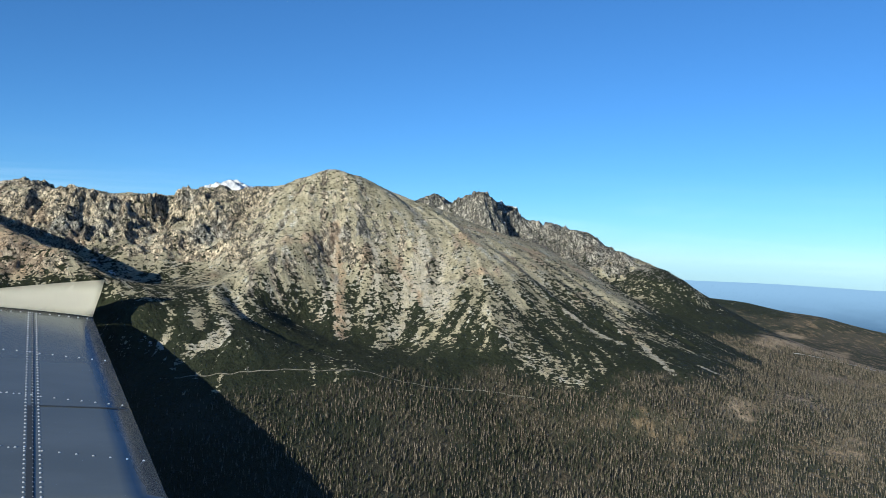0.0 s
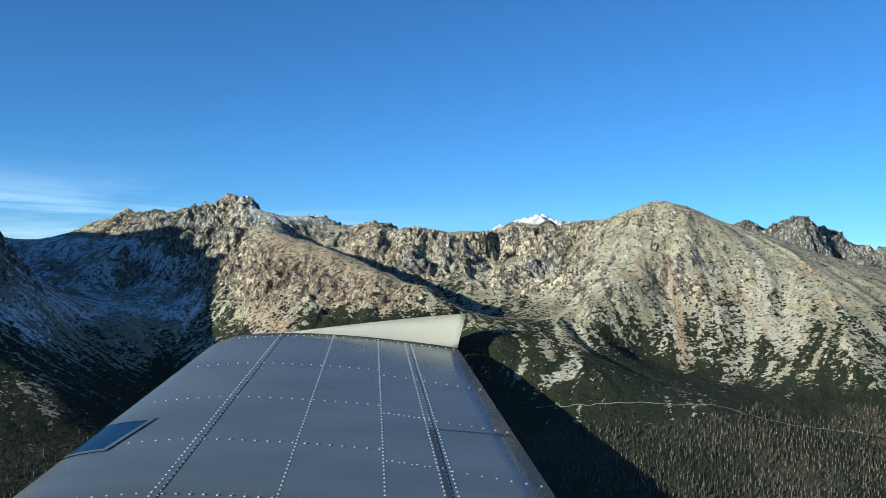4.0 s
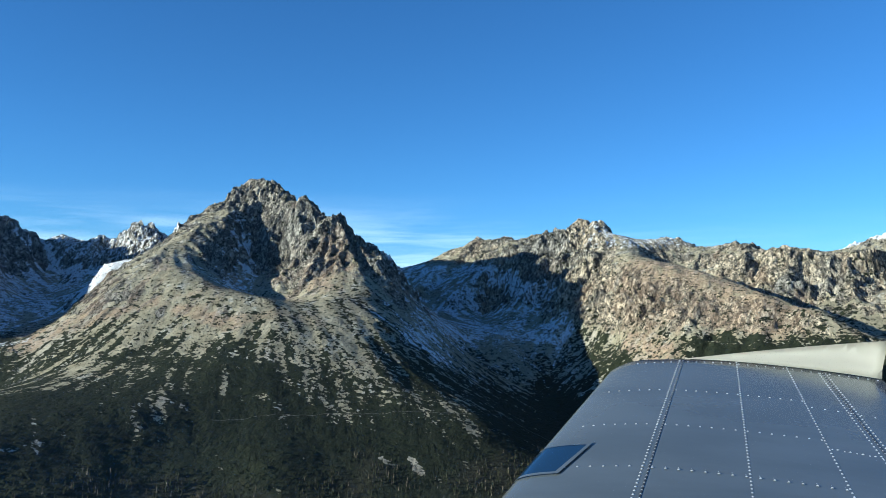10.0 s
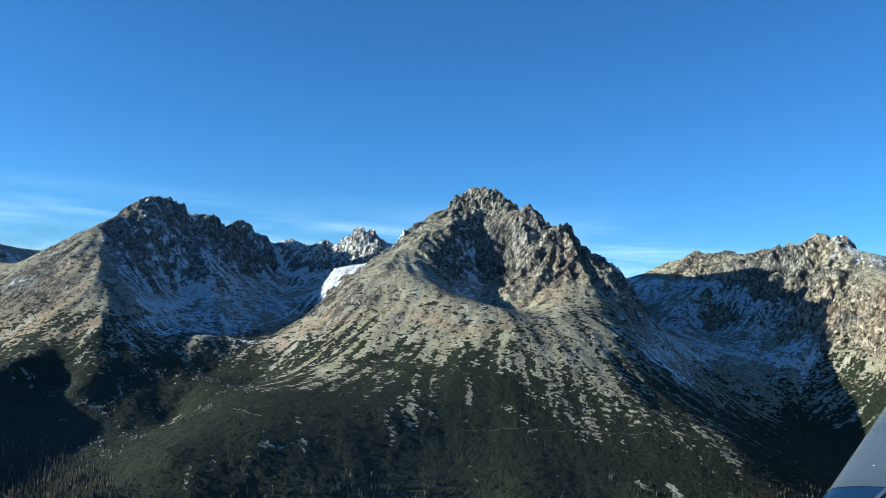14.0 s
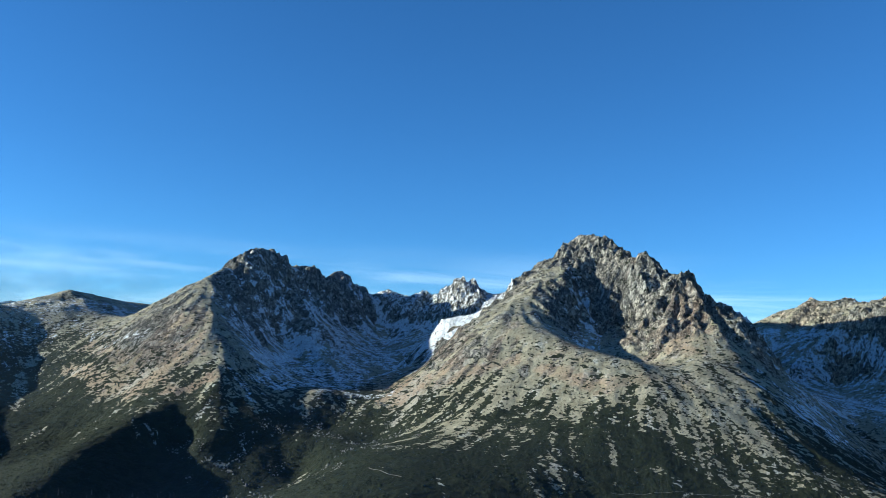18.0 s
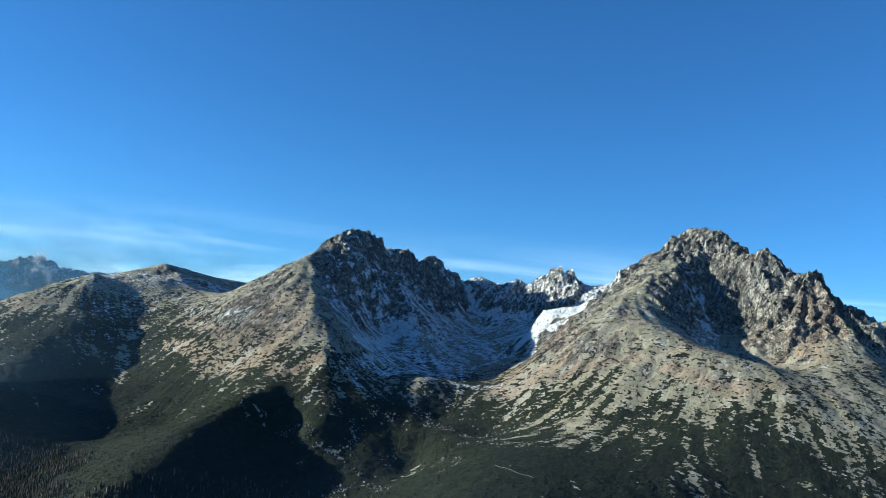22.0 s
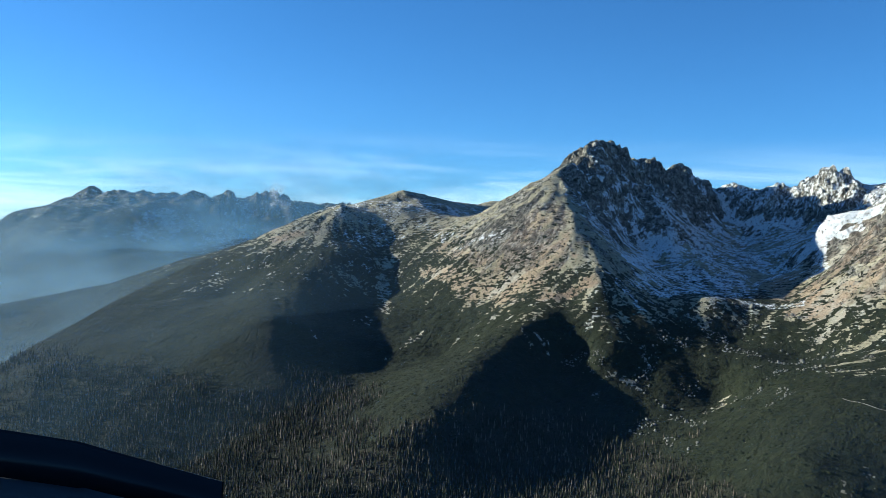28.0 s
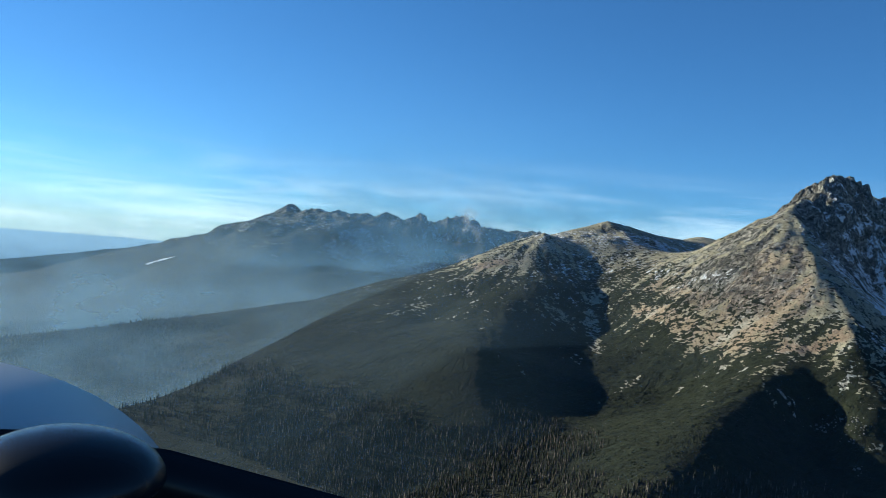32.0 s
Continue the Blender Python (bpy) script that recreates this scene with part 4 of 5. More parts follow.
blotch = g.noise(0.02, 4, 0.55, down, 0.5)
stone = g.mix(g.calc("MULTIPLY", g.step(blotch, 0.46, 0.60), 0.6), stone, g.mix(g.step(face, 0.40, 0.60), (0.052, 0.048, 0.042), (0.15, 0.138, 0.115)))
stone = g.mix(g.calc("MULTIPLY", g.step(big, 0.36, 0.52), g.mask("warm")), stone, g.mix(g.step(face, 0.40, 0.60), (0.19, 0.155, 0.108), (0.62, 0.54, 0.40)))
stone = g.mix(g.step(fine, 0.40, 0.30), stone, (0.075, 0.072, 0.064))
rift = g.noise(0.026, 5, 0.6, down, 0.8)
rift = g.calc("ABSOLUTE", g.calc("SUBTRACT", rift, 0.5))
# cracks and rifts have their shade put into the colour as dark lines
stone = g.mix(g.step(split_n, 0.03, 0.005), stone, (0.06, 0.058, 0.053))
stone = g.mix(g.calc("MULTIPLY", g.step(rift, 0.03, 0.008), 0.8), stone, (0.055, 0.054, 0.050))
stone = g.mix(g.calc("MULTIPLY", rust_m, 0.5), stone, g.mix(g.step(face, 0.40, 0.60), (0.13, 0.085, 0.055), (0.38, 0.27, 0.185)))
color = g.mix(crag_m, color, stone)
shrub = g.mix(g.step(clump, 0.3, 0.7), (0.012, 0.016, 0.008), (0.024, 0.028, 0.013))
color = g.mix(pine_m, color, shrub)
floor_c = g.mix(g.step(big, 0.45, 0.6), (0.038, 0.040, 0.025), (0.066, 0.059, 0.042))
floor_c = g.mix(g.step(mid, 0.50, 0.64), floor_c, (0.16, 0.122, 0.078))
floor_c = g.mix(g.mask("dry"), g.mix(g.step(big, 0.45, 0.6), (0.018, 0.022, 0.012), (0.036, 0.035, 0.022)), floor_c)
floor_c = g.mix(g.mask("clearing"), floor_c, g.mix(g.step(mid, 0.35, 0.65), (0.20, 0.155, 0.105), (0.30, 0.24, 0.165)))
color = g.mix(wood_m, color, floor_c)
speck = g.t.nodes.new("ShaderNodeHueSaturation")
g.put(speck.inputs["Value"], g.calc("ADD", g.calc("MULTIPLY", g.calc("SUBTRACT", grain, 0.5), 0.9), 1.0))
g.put(speck.inputs["Color"], color)
color = speck.outputs[0]
color = g.mix(white_m, color, (0.80, 0.82, 0.85))
coarse_b = g.calc("MULTIPLY", g.calc("ADD", face, g.calc("MULTIPLY", g.step(split_n, 0.0, 0.05), 0.35)), g.calc("ADD", g.calc("MULTIPLY", crag_m, 0.75), 0.25))
def rough_by(node_out, low):
    """Full relief on bare rock, little on turf and scree."""
    node_out.node.inputs["Strength"].default_value = 1.0
    g.put(node_out.node.inputs["Strength"], g.calc("ADD", g.calc("MULTIPLY", crag_m, 1.0 - low), low))
    return node_out


relief = rough_by(g.bump(mid, 12.0), 0.4)
relief = g.bump(g.step(rift, 0.0, 0.06), 5.0, 0.8, relief)
relief = g.bump(coarse_b, 5.0, 1.0, relief)
relief = rough_by(g.bump(clump, 5.0, 0.9, relief), 0.45)
relief = g.bump(fine, 3.0, 1.0, relief)
relief = g.bump(pine_m, 1.8, 0.8, relief)
relief = g.bump(g.noise(0.7, 4, 0.7, co), 0.8, 0.8, relief)
ground_cover = g.done(color, 0.92, relief, 0.0, 0.15)

LABELS = {
    "rounded mountain": ("rounded olive-grey mountain with scree runnels above dwarf pine", "mountain"),
    "back wall": ("craggy grey-brown mountain ridge dusted with snow above a shaded valley", "mountain ridge"),
    "pointed mountain": ("pointed rocky mountain with a shaded cirque and green lower slopes", "mountain"),
    "jagged mountain": ("jagged dark mountain with one sunlit flank and a snowy cirque", "mountain"),
    "hazy mountain": ("lower hazy mountain with reddish slopes beside the jagged one", "mountain"),
    "far range": ("distant blue jagged mountain range behind valley haze", "mountain range"),
    "jagged far peaks": ("distant jagged rock peaks behind the rounded mountain", "mountain range"),
    "snowy peak": ("distant snow-covered white summit behind the craggy ridge", "mountain"),
}
shift_x, shift_y = [np.where((GX > -2900) & (GX < 895) & (GY > -150) & (GY < 2275), np.random.RandomState(k).uniform(-1.6, 1.6, GX.shape), 0) for k in (5, 6)]
COVER = {"pine": pine, "dry": ramp(GX + 90 * patch, -250, 600), "clearing": clearing, "wood": wood, "crag": crag, "white": white, "rust": rust, "streak": streak, "warm": softened(np.array([0.9, 1.0, 0.3, 0.2, 0.1, 0.0, 0.1, 0.6, 1.0])[near], 20), "gully": np.maximum(gully, 1.8 * scree_run)}
kind_of = np.where(softened(crag, 8) > 0.5, 0, np.where(softened(pine, 8) > 0.75, 2, 1))
kind_of = np.where((near >= 5) & (kind_of == 2), 1, kind_of)
PIECE_NAMES = (("rock_face", "bare cracked rock faces and spires"), ("scree_slope", "pale turf and scree slope"), ("pine_slope", "lower slope dark with dwarf pine"))


def land_mesh(name, pick):
    """The part of the land where pick is true, as one mesh with its cover masks."""
    j, i = np.nonzero(pick)
    w = len(XS)
    quads = np.stack([j * w + i, j * w + i + 1, (j + 1) * w + i + 1, (j + 1) * w + i], 1)
    used, inverse = np.unique(quads, return_inverse=True)
    verts = np.stack([(GX + shift_x).ravel()[used], (GY + shift_y).ravel()[used], H.ravel()[used]], 1)
    me = bpy.data.meshes.new(name)
    me.vertices.add(len(verts))
    me.vertices.foreach_set("co", verts.ravel())
    me.loops.add(4 * len(quads))
    me.loops.foreach_set("vertex_index", inverse.ravel())
    me.polygons.add(len(quads))
    me.polygons.foreach_set("loop_start", np.arange(0, 4 * len(quads), 4))
    me.update()
    me.validate()
    me.polygons.foreach_set("use_smooth", crag[:-1, :-1][j, i] < 0.45)
    for key, values in COVER.items():
        me.attributes.new(key, "FLOAT", "POINT").data.foreach_set("value", values.ravel()[used].astype(np.float32))
    me.materials.append(ground_cover)
    return new(name, me)


for number, name in enumerate(LAND):
    mine = near[:-1, :-1] == number
    if name not in LABELS:
        tagged(land_mesh("ground", mine), "forested lower slopes and plain at the foot of the mountains", "ground", kind="structure")
        continue
    mountain = tagged(new(LABELS[name][1].replace(" ", "_")), *LABELS[name])
    for k, (piece, label) in enumerate(PIECE_NAMES):
        pick = mine & (kind_of[:-1, :-1] == k)
        if pick.sum() > 200 or (k == 1 and pick.any()):
            bit = land_mesh(piece, pick)
            bit.parent = mountain
            bit["label"] = label
        else:
            kind_of[:-1, :-1][pick] = 1 if k == 0 else kind_of[:-1, :-1][pick]
            if k == 2 and pick.any():
                land_mesh(piece, pick).parent = mountain


# ---- the plain and hills on the horizon: a glowing ring with haze painted in ----
far_m = Nodes("far_plain_haze")
far_c = far_m.coords()
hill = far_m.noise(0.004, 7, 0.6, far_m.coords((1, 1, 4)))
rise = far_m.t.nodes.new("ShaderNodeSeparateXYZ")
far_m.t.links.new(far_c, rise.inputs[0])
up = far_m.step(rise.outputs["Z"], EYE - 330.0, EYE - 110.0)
# painted haze: the blue pales towards the top
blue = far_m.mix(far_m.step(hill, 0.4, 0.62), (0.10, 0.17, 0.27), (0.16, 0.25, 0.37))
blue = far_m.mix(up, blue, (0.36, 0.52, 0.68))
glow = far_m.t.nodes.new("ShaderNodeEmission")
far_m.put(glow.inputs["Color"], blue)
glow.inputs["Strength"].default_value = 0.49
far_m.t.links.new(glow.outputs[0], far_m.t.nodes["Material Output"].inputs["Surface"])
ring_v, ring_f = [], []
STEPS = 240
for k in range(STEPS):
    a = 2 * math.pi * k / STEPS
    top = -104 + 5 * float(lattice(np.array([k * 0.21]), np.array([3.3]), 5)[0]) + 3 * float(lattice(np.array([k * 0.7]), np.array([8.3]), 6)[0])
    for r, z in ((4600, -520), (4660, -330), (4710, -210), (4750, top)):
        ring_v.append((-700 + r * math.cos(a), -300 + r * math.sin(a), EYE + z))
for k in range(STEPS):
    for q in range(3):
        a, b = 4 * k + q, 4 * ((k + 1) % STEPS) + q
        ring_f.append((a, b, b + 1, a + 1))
tagged(mesh_ob("backdrop", ring_v, ring_f, far_m.mat), "glowing plain and low hills on the horizon with painted blue haze", "backdrop", kind="structure")

# ---- the aircraft: right wing, nose and dashboard, drawn in metres of the real craft about the eye ----
TRAVEL = Vector((-0.910, -0.414, 0.0))
SIDE = Vector((-0.414, 0.910, 0.0))
CRAFT = Matrix((( -TRAVEL.x, SIDE.x, 0, 0), (-TRAVEL.y, SIDE.y, 0, 0), (0, 0, 1, 0), (0, 0, 0, 1)))

skin = Nodes("painted_metal")
sk = skin.noise(1.3, 6, 0.6, skin.coords((1, 3, 1)))
skin_mat = skin.done(skin.mix(skin.step(sk, 0.35, 0.7), (0.176, 0.200, 0.208), (0.216, 0.242, 0.250)), 0.27, skin.bump(skin.noise(3.0, 3, 0.5), 0.004, 0.25), 0.55, 0.5)
white_p = Nodes("white_paint")
white_mat = white_p.done(white_p.mix(white_p.noise(2.0, 5), (0.58, 0.56, 0.47), (0.65, 0.63, 0.54)), 0.4)
dark_p = Nodes("black_plastic")
dark_mat = dark_p.done(dark_p.mix(dark_p.noise(9.0, 5), (0.006, 0.007, 0.010), (0.012, 0.013, 0.016)), 0.26, None, 0.0, 0.22)
seam_mat = Nodes("seam").done((0.03, 0.035, 0.045), 0.6)
# the rivets' pale colour stands in for sun glints on their heads
rivet_mat = Nodes("rivet_glint_pale").done((0.62, 0.63, 0.63), 0.3, None, 0.2, 0.6)
glass_p = Nodes("lens_glass")
glass_mat = glass_p.done((0.012, 0.03, 0.07), 0.12, None, 0.0, 0.4)

LE0, LE1, TE0, TE1, ROOT, TIP = -0.9515, -0.4866, 1.117, 0.9015, 2.92, 4.93
END = 5.07


def wing_edges(s):
    u = (s - ROOT) / (END - ROOT)
    return LE0 + (LE1 - LE0) * u, TE0 + (TE1 - TE0) * u


def wing_top(u, s):
    """Height of the upper skin at the chord's fraction u."""
    foil = 0.30 * math.sqrt(max(u, 0)) - 0.13 * u - 0.34 * u * u + 0.14 * u ** 3
    le, te = wing_edges(s)
    return -1.538 + 0.22 * s + 0.335 * (te - le) * foil


def on_wing(u, s, lift=0.0):
    le, te = wing_edges(s)
    return (le + (te - le) * u, s, wing_top(u, s) + lift)


def tip_end(u):
    """How far the wing reaches at the chord's fraction u: the leading corner is round."""
    return TIP + 0.095 * math.sqrt(max(0.0, 1 - ((u - 0.42) / 0.62) ** 2)) - (0.153 * (1 - u / 0.10) ** 2 if u < 0.10 else 0.0)


wing = new("aircraft_wing")
tagged(wing, "grey riveted metal aircraft wing with an upturned white tip", "aircraft wing")
bm = bmesh.new()
US = [0, 0.008, 0.02, 0.04, 0.07, 0.11, 0.16, 0.22, 0.3, 0.38, 0.46, 0.54, 0.62, 0.7, 0.78, 0.86, 0.93, 1.0]
NS = 26
top = [[bm.verts.new(on_wing(u, ROOT + (tip_end(u) - ROOT) * k / NS)) for k in range(NS + 1)] for u in US]
low = [[bm.verts.new((v.co.x, v.co.y, v.co.z - 0.16 * math.sin(math.pi * min(1, u ** 0.5)) - 0.004)) for v in row] for u, row in zip(US, top)]
for a in range(len(US) - 1):
    for k in range(NS):
        bm.faces.new((top[a][k], top[a + 1][k], top[a + 1][k + 1], top[a][k + 1]))
        bm.faces.new((low[a][k], low[a][k + 1], low[a + 1][k + 1], low[a + 1][k]))
    bm.faces.new((top[a][NS], top[a + 1][NS], low[a + 1][NS], low[a][NS]))
    bm.faces.new((top[a + 1][0], top[a][0], low[a][0], low[a + 1][0]))
for k in range(NS):
    bm.faces.new((top[0][k], top[0][k + 1], low[0][k + 1], low[0][k]))
    bm.faces.new((top[-1][k + 1], top[-1][k], low[-1][k], low[-1][k + 1]))
part("wing_skin", bm, skin_mat, wing, "grey painted sheet metal skin", True)

# the upturned tip: a curved fairing that rises towards the trailing edge
bm = bmesh.new()
NU = 22
inner_row, outer_row, mid_row, mid_two = [], [], [], []
for k in range(NU + 1):
    u = 0.27 + 0.73 * k / NU
    g2 = (k / NU)
    e = tip_end(u)
    base_p = Vector(on_wing(u, e, 0.003))
    rise2 = 0.20 * g2 ** 1.15
    inner_row.append(bm.verts.new(base_p))
    mid_row.append(bm.verts.new(base_p + Vector((0.015 * g2, 0.05 * g2 + 0.005, rise2 * 0.22))))
    mid_two.append(bm.verts.new(base_p + Vector((0.04 * g2, 0.085 * g2 + 0.008, rise2 * 0.6))))
    outer_row.append(bm.verts.new(base_p + Vector((0.06 * g2, 0.103 * g2 + 0.01, rise2))))
for a, b in ((inner_row, mid_row), (mid_row, mid_two), (mid_two, outer_row)):
    for k in range(NU):
        bm.faces.new((a[k], a[k + 1], b[k + 1], b[k]))
bmesh.ops.solidify(bm, geom=bm.faces[:], thickness=0.012)
part("wing_tip", bm, white_mat, wing, "upturned cream-white tip fairing", True)


def strip(name, path, width, mat, lift=0.004, label=""):
    """A narrow strip along places (u, s) on the upper skin."""
    b = bmesh.new()
    prev = None
    pts = []
    for (u0, s0), (u1, s1) in zip(path, path[1:]):
        pts += [(u0 + (u1 - u0) * k / 16, s0 + (s1 - s0) * k / 16) for k in range(16)]
    pts.append(path[-1])
    for u, s in pts:
        le, te = wing_edges(s)
        x, y, z = on_wing(u, s, lift)
        pair = (b.verts.new((x - width / 2, y, z)), b.verts.new((x + width / 2, y, z)))
        if prev:
            b.faces.new((prev[0], prev[1], pair[1], pair[0]))
        prev = pair
    return part(name, b, mat, wing, label)


def rivets(path, gap, twin=0.0, size=0.0064):
    """One row of domed rivet heads along places (u, s)."""
    b = rivet_mesh
    (u0, s0), (u1, s1) = path
    a, c = Vector(on_wing(u0, s0)), Vector(on_wing(u1, s1))
    n = max(2, int((c - a).length / gap))
    for k in range(n + 1):
        f = k / n
        for off in ((-twin, twin) if twin else (0.0,)):
            u, s = u0 + (u1 - u0) * f, s0 + (s1 - s0) * f
            x, y, z = on_wing(u, s)
            if abs(u1 - u0) > 0.2:
                y += off
            else:
                x += off
            ring = [b.verts.new((x + size * math.cos(q * math.pi / 3), y + size * math.sin(q * math.pi / 3), z - 0.001)) for q in range(6)]
            cap = b.verts.new((x, y, z + size * 0.55))
            for q in range(6):
                b.faces.new((ring[q], ring[(q + 1) % 6], cap))


rivet_mesh = bmesh.new()
CHORD_LINES = [((0.275, ROOT), (0.272, 5.00)), ((0.478, ROOT), (0.478, 5.015)), ((0.668, ROOT), (0.665, 4.995)), ((0.795, ROOT), (0.79, 4.96))]
strip("panel_seam", CHORD_LINES[0], 0.007, seam_mat, 0.0012)
strip("panel_seam", CHORD_LINES[3], 0.008, seam_mat, 0.0012)
strip("aileron_gap", ((0.790, ROOT), (0.789, 3.727)), 0.022, seam_mat, 0.0016, "dark gap in front of the aileron")
bm = bmesh.new()
prev = None
for q in range(13):
    u = 0.795 + 0.2 * q / 12
    pair = [bm.verts.new(on_wing(u, 3.727 + w, 0.0014)) for w in (-0.005, 0.005)]
    if prev:
        bm.faces.new((prev[0], prev[1], pair[1], pair[0]))
    prev = pair
part("aileron_seam", bm, seam_mat, wing, "dark seam at the aileron's outer end")
for number, (a, b) in enumerate(CHORD_LINES):
    rivets((a, b), 0.034)
    if number in (0, 3):
        for shift in ((-0.014,) if number == 0 else (-0.014, 0.012)):
            rivets(((a[0] + shift, a[1]), (b[0] + shift, b[1])), 0.034)
for s_row, lean, twin in ((4.475, 0.6, 0), (3.985, 0.73, 0), (3.51, 0.85, 0.012), (3.045, 1.03, 0.013)):
    rivets(((0.07, s_row - 0.04 * lean), (0.26, s_row)), 0.048)
    rivets(((0.28, s_row), (0.66, s_row - 0.03 * lean)), 0.048, twin)
    rivets(((0.68, s_row - 0.16 * lean), (0.785, s_row - 0.2 * lean)), 0.045, 0.011 if s_row < 4.2 else 0.0)
    rivets(((0.81, s_row - 0.22 * lean), (0.985, s_row - 0.3 * lean)), 0.052)
rivets(((0.10, 4.945), (0.42, 4.995)), 0.045)
rivets(((0.42, 4.995), (0.98, 4.945)), 0.045)
tagged(part("rivets", rivet_mesh, rivet_mat, wing, "", True), kind="stuff")

# landing light let into the leading edge
bm = bmesh.new()
grid_l = []
for a in range(9):
    row = []
    for k in range(7):
        s = 3.43 + 0.28 * k / 6
        u = -0.0 + (0.085 + 0.03 * k / 6) * a / 8
        row.append(bm.verts.new(on_wing(u, s, 0.004)))
    grid_l.append(row)
for a in range(8):
    for k in range(6):
        bm.faces.new((grid_l[a][k], grid_l[a + 1][k], grid_l[a + 1][k + 1], grid_l[a][k + 1]))
bm_frame = bmesh.new()
edge_in = [(0.0, 3.43), (0.085, 3.43), (0.115, 3.71), (0.0, 3.71)]
edge_out = [(0.0, 3.406), (0.094, 3.41), (0.126, 3.731), (0.0, 3.731)]
for k in range(3):
    prev = None
    for q in range(9):
        f = q / 8
        pair = [bm_frame.verts.new(on_wing(e[k][0] + (e[k + 1][0] - e[k][0]) * f, e[k][1] + (e[k + 1][1] - e[k][1]) * f, 0.006)) for e in (edge_in, edge_out)]
        if prev:
            bm_frame.faces.new((prev[0], prev[1], pair[1], pair[0]))
        prev = pair
light = part("landing_light", bm, glass_mat, wing, "blue-tinted landing light lens in the leading edge", True)
part("lens_frame", bm_frame, skin_mat, light, "grey metal rim of the lens")

CRAFT_SCALE = 300.0
EYE_MID = Vector((-209.8, -84.1, EYE + 1.0))
wing.matrix_world = Matrix.Translation(EYE_MID) @ CRAFT @ Matrix.Scale(CRAFT_SCALE, 4)

# nose and dashboard
NOSE_SCALE = 440.0
EYE_END = Vector((-876.0, -397.0, EYE - 5.0))
nose_pose = Matrix.Translation(EYE_END) @ CRAFT @ Matrix.Scale(NOSE_SCALE, 4)

cowl_p = Nodes("cowl_paint")
cowl_mat = cowl_p.done(cowl_p.mix(cowl_p.noise(3.0, 5), (0.36, 0.37, 0.36), (0.43, 0.44, 0.42)), 0.4, None, 0.0, 0.5)
shelf_p = Nodes("dash_vinyl")
shelf_mat = shelf_p.done(shelf_p.mix(shelf_p.noise(40.0, 4), (0.05, 0.055, 0.065), (0.08, 0.085, 0.095)), 0.6, shelf_p.bump(shelf_p.noise(120.0, 2), 0.002, 0.4))

nose = tagged(new("aircraft_nose"), "pale blue-grey metal engine cowling ahead of the windscreen", "aircraft nose")
bm = bmesh.new()
loops = []
for ahead, low_z, rx, rz in ((1.12, -0.66, 0.40, 0.24), (1.3, -0.66, 0.47, 0.27), (1.6, -0.65, 0.58, 0.32), (2.0, -0.65, 0.66, 0.366), (2.35, -0.70, 0.62, 0.36), (2.6, -0.78, 0.50, 0.33), (2.75, -0.85, 0.30, 0.25)):
    loops.append([bm.verts.new((-ahead, -0.15 + rx * math.cos(math.pi * k / 24), low_z + rz * math.sin(math.pi * k / 24))) for k in range(25)])
for a, b in zip(loops, loops[1:]):
    for k in range(24):
        bm.faces.new((a[k], a[k + 1], b[k + 1], b[k]))
bm.faces.new(loops[-1])
part("cowling", bm, cowl_mat, nose, "", True)
bm = bmesh.new()
pairs = []
for k in range(3, 14):
    w = math.pi * k / 24
    p = (-1.5, -0.15 + 0.548 * math.cos(w), -0.6535 + 0.3065 * math.sin(w))
    pairs.append((bm.verts.new((p[0], p[1], p[2])), bm.verts.new((p[0] - 0.008, p[1], p[2] + 0.002))))
for a, b in zip(pairs, pairs[1:]):
    bm.faces.new((a[0], b[0], b[1], a[1]))
part("cowl_seam", bm, seam_mat, nose)
bm = bmesh.new()
bmesh.ops.create_uvsphere(bm, u_segments=12, v_segments=6, radius=0.012)
for v in bm.verts:
    v.co = Vector((v.co.x, v.co.y, v.co.z * 0.5)) + Vector((-1.5, 0.14, -0.392))
part("cowl_screw", bm, rivet_mat, nose, "", True)
nose.matrix_world = nose_pose

dash = tagged(new("dashboard"), "dark dashboard shelf with a black windscreen frame", "dashboard")
ARC = [(-1.02, -0.42, -0.225), (-1.01, -0.25, -0.213), (-1.0, -0.08, -0.213), (-0.98, 0.08, -0.218), (-0.945, 0.218, -0.236), (-0.872, 0.399, -0.280), (-0.78, 0.55, -0.335)]
bm = bmesh.new()
prev = None
for x, y, z in ARC:
    quad = [bm.verts.new(c) for c in ((x, y, z), (x * 0.985, y * 0.985, z + 0.004), (x * 0.955, y * 0.955, z - 0.045), (x * 0.99, y * 0.99, z - 0.052))]
    if prev:
        for k in range(4):
            bm.faces.new((prev[k], prev[(k + 1) % 4], quad[(k + 1) % 4], quad[k]))
    prev = quad
part("windscreen_frame", bm, dark_mat, dash, "black rubber windscreen frame", True)
bm = bmesh.new()
prev = None
for x, y, z in ARC:
    trio = [bm.verts.new(c) for c in ((x * 0.97, y * 0.97, z - 0.047), (x * 0.72, y * 0.78, -0.30), (x * 0.71, y * 0.77, -0.42))]
    if prev:
        for k in range(2):
            bm.faces.new((prev[k], trio[k], trio[k + 1], prev[k + 1]))
    prev = trio
bmesh.ops.solidify(bm, geom=bm.faces[:], thickness=0.01)
part("shelf", bm, shelf_mat, dash, "grey vinyl dashboard shelf", True)
dash.matrix_world = nose_pose

bm = bmesh.new()
bmesh.ops.create_uvsphere(bm, u_segments=40, v_segments=20, radius=1.0)
for v in bm.verts:
    flat_z = v.co.z if v.co.z > 0 else v.co.z * 0.55
    v.co = Vector((v.co.x * 0.085 - 0.86, v.co.y * 0.086 + 0.108, flat_z * 0.044 - 0.233))
dome = part("dome_cover", bm, dark_mat, None, "", True)
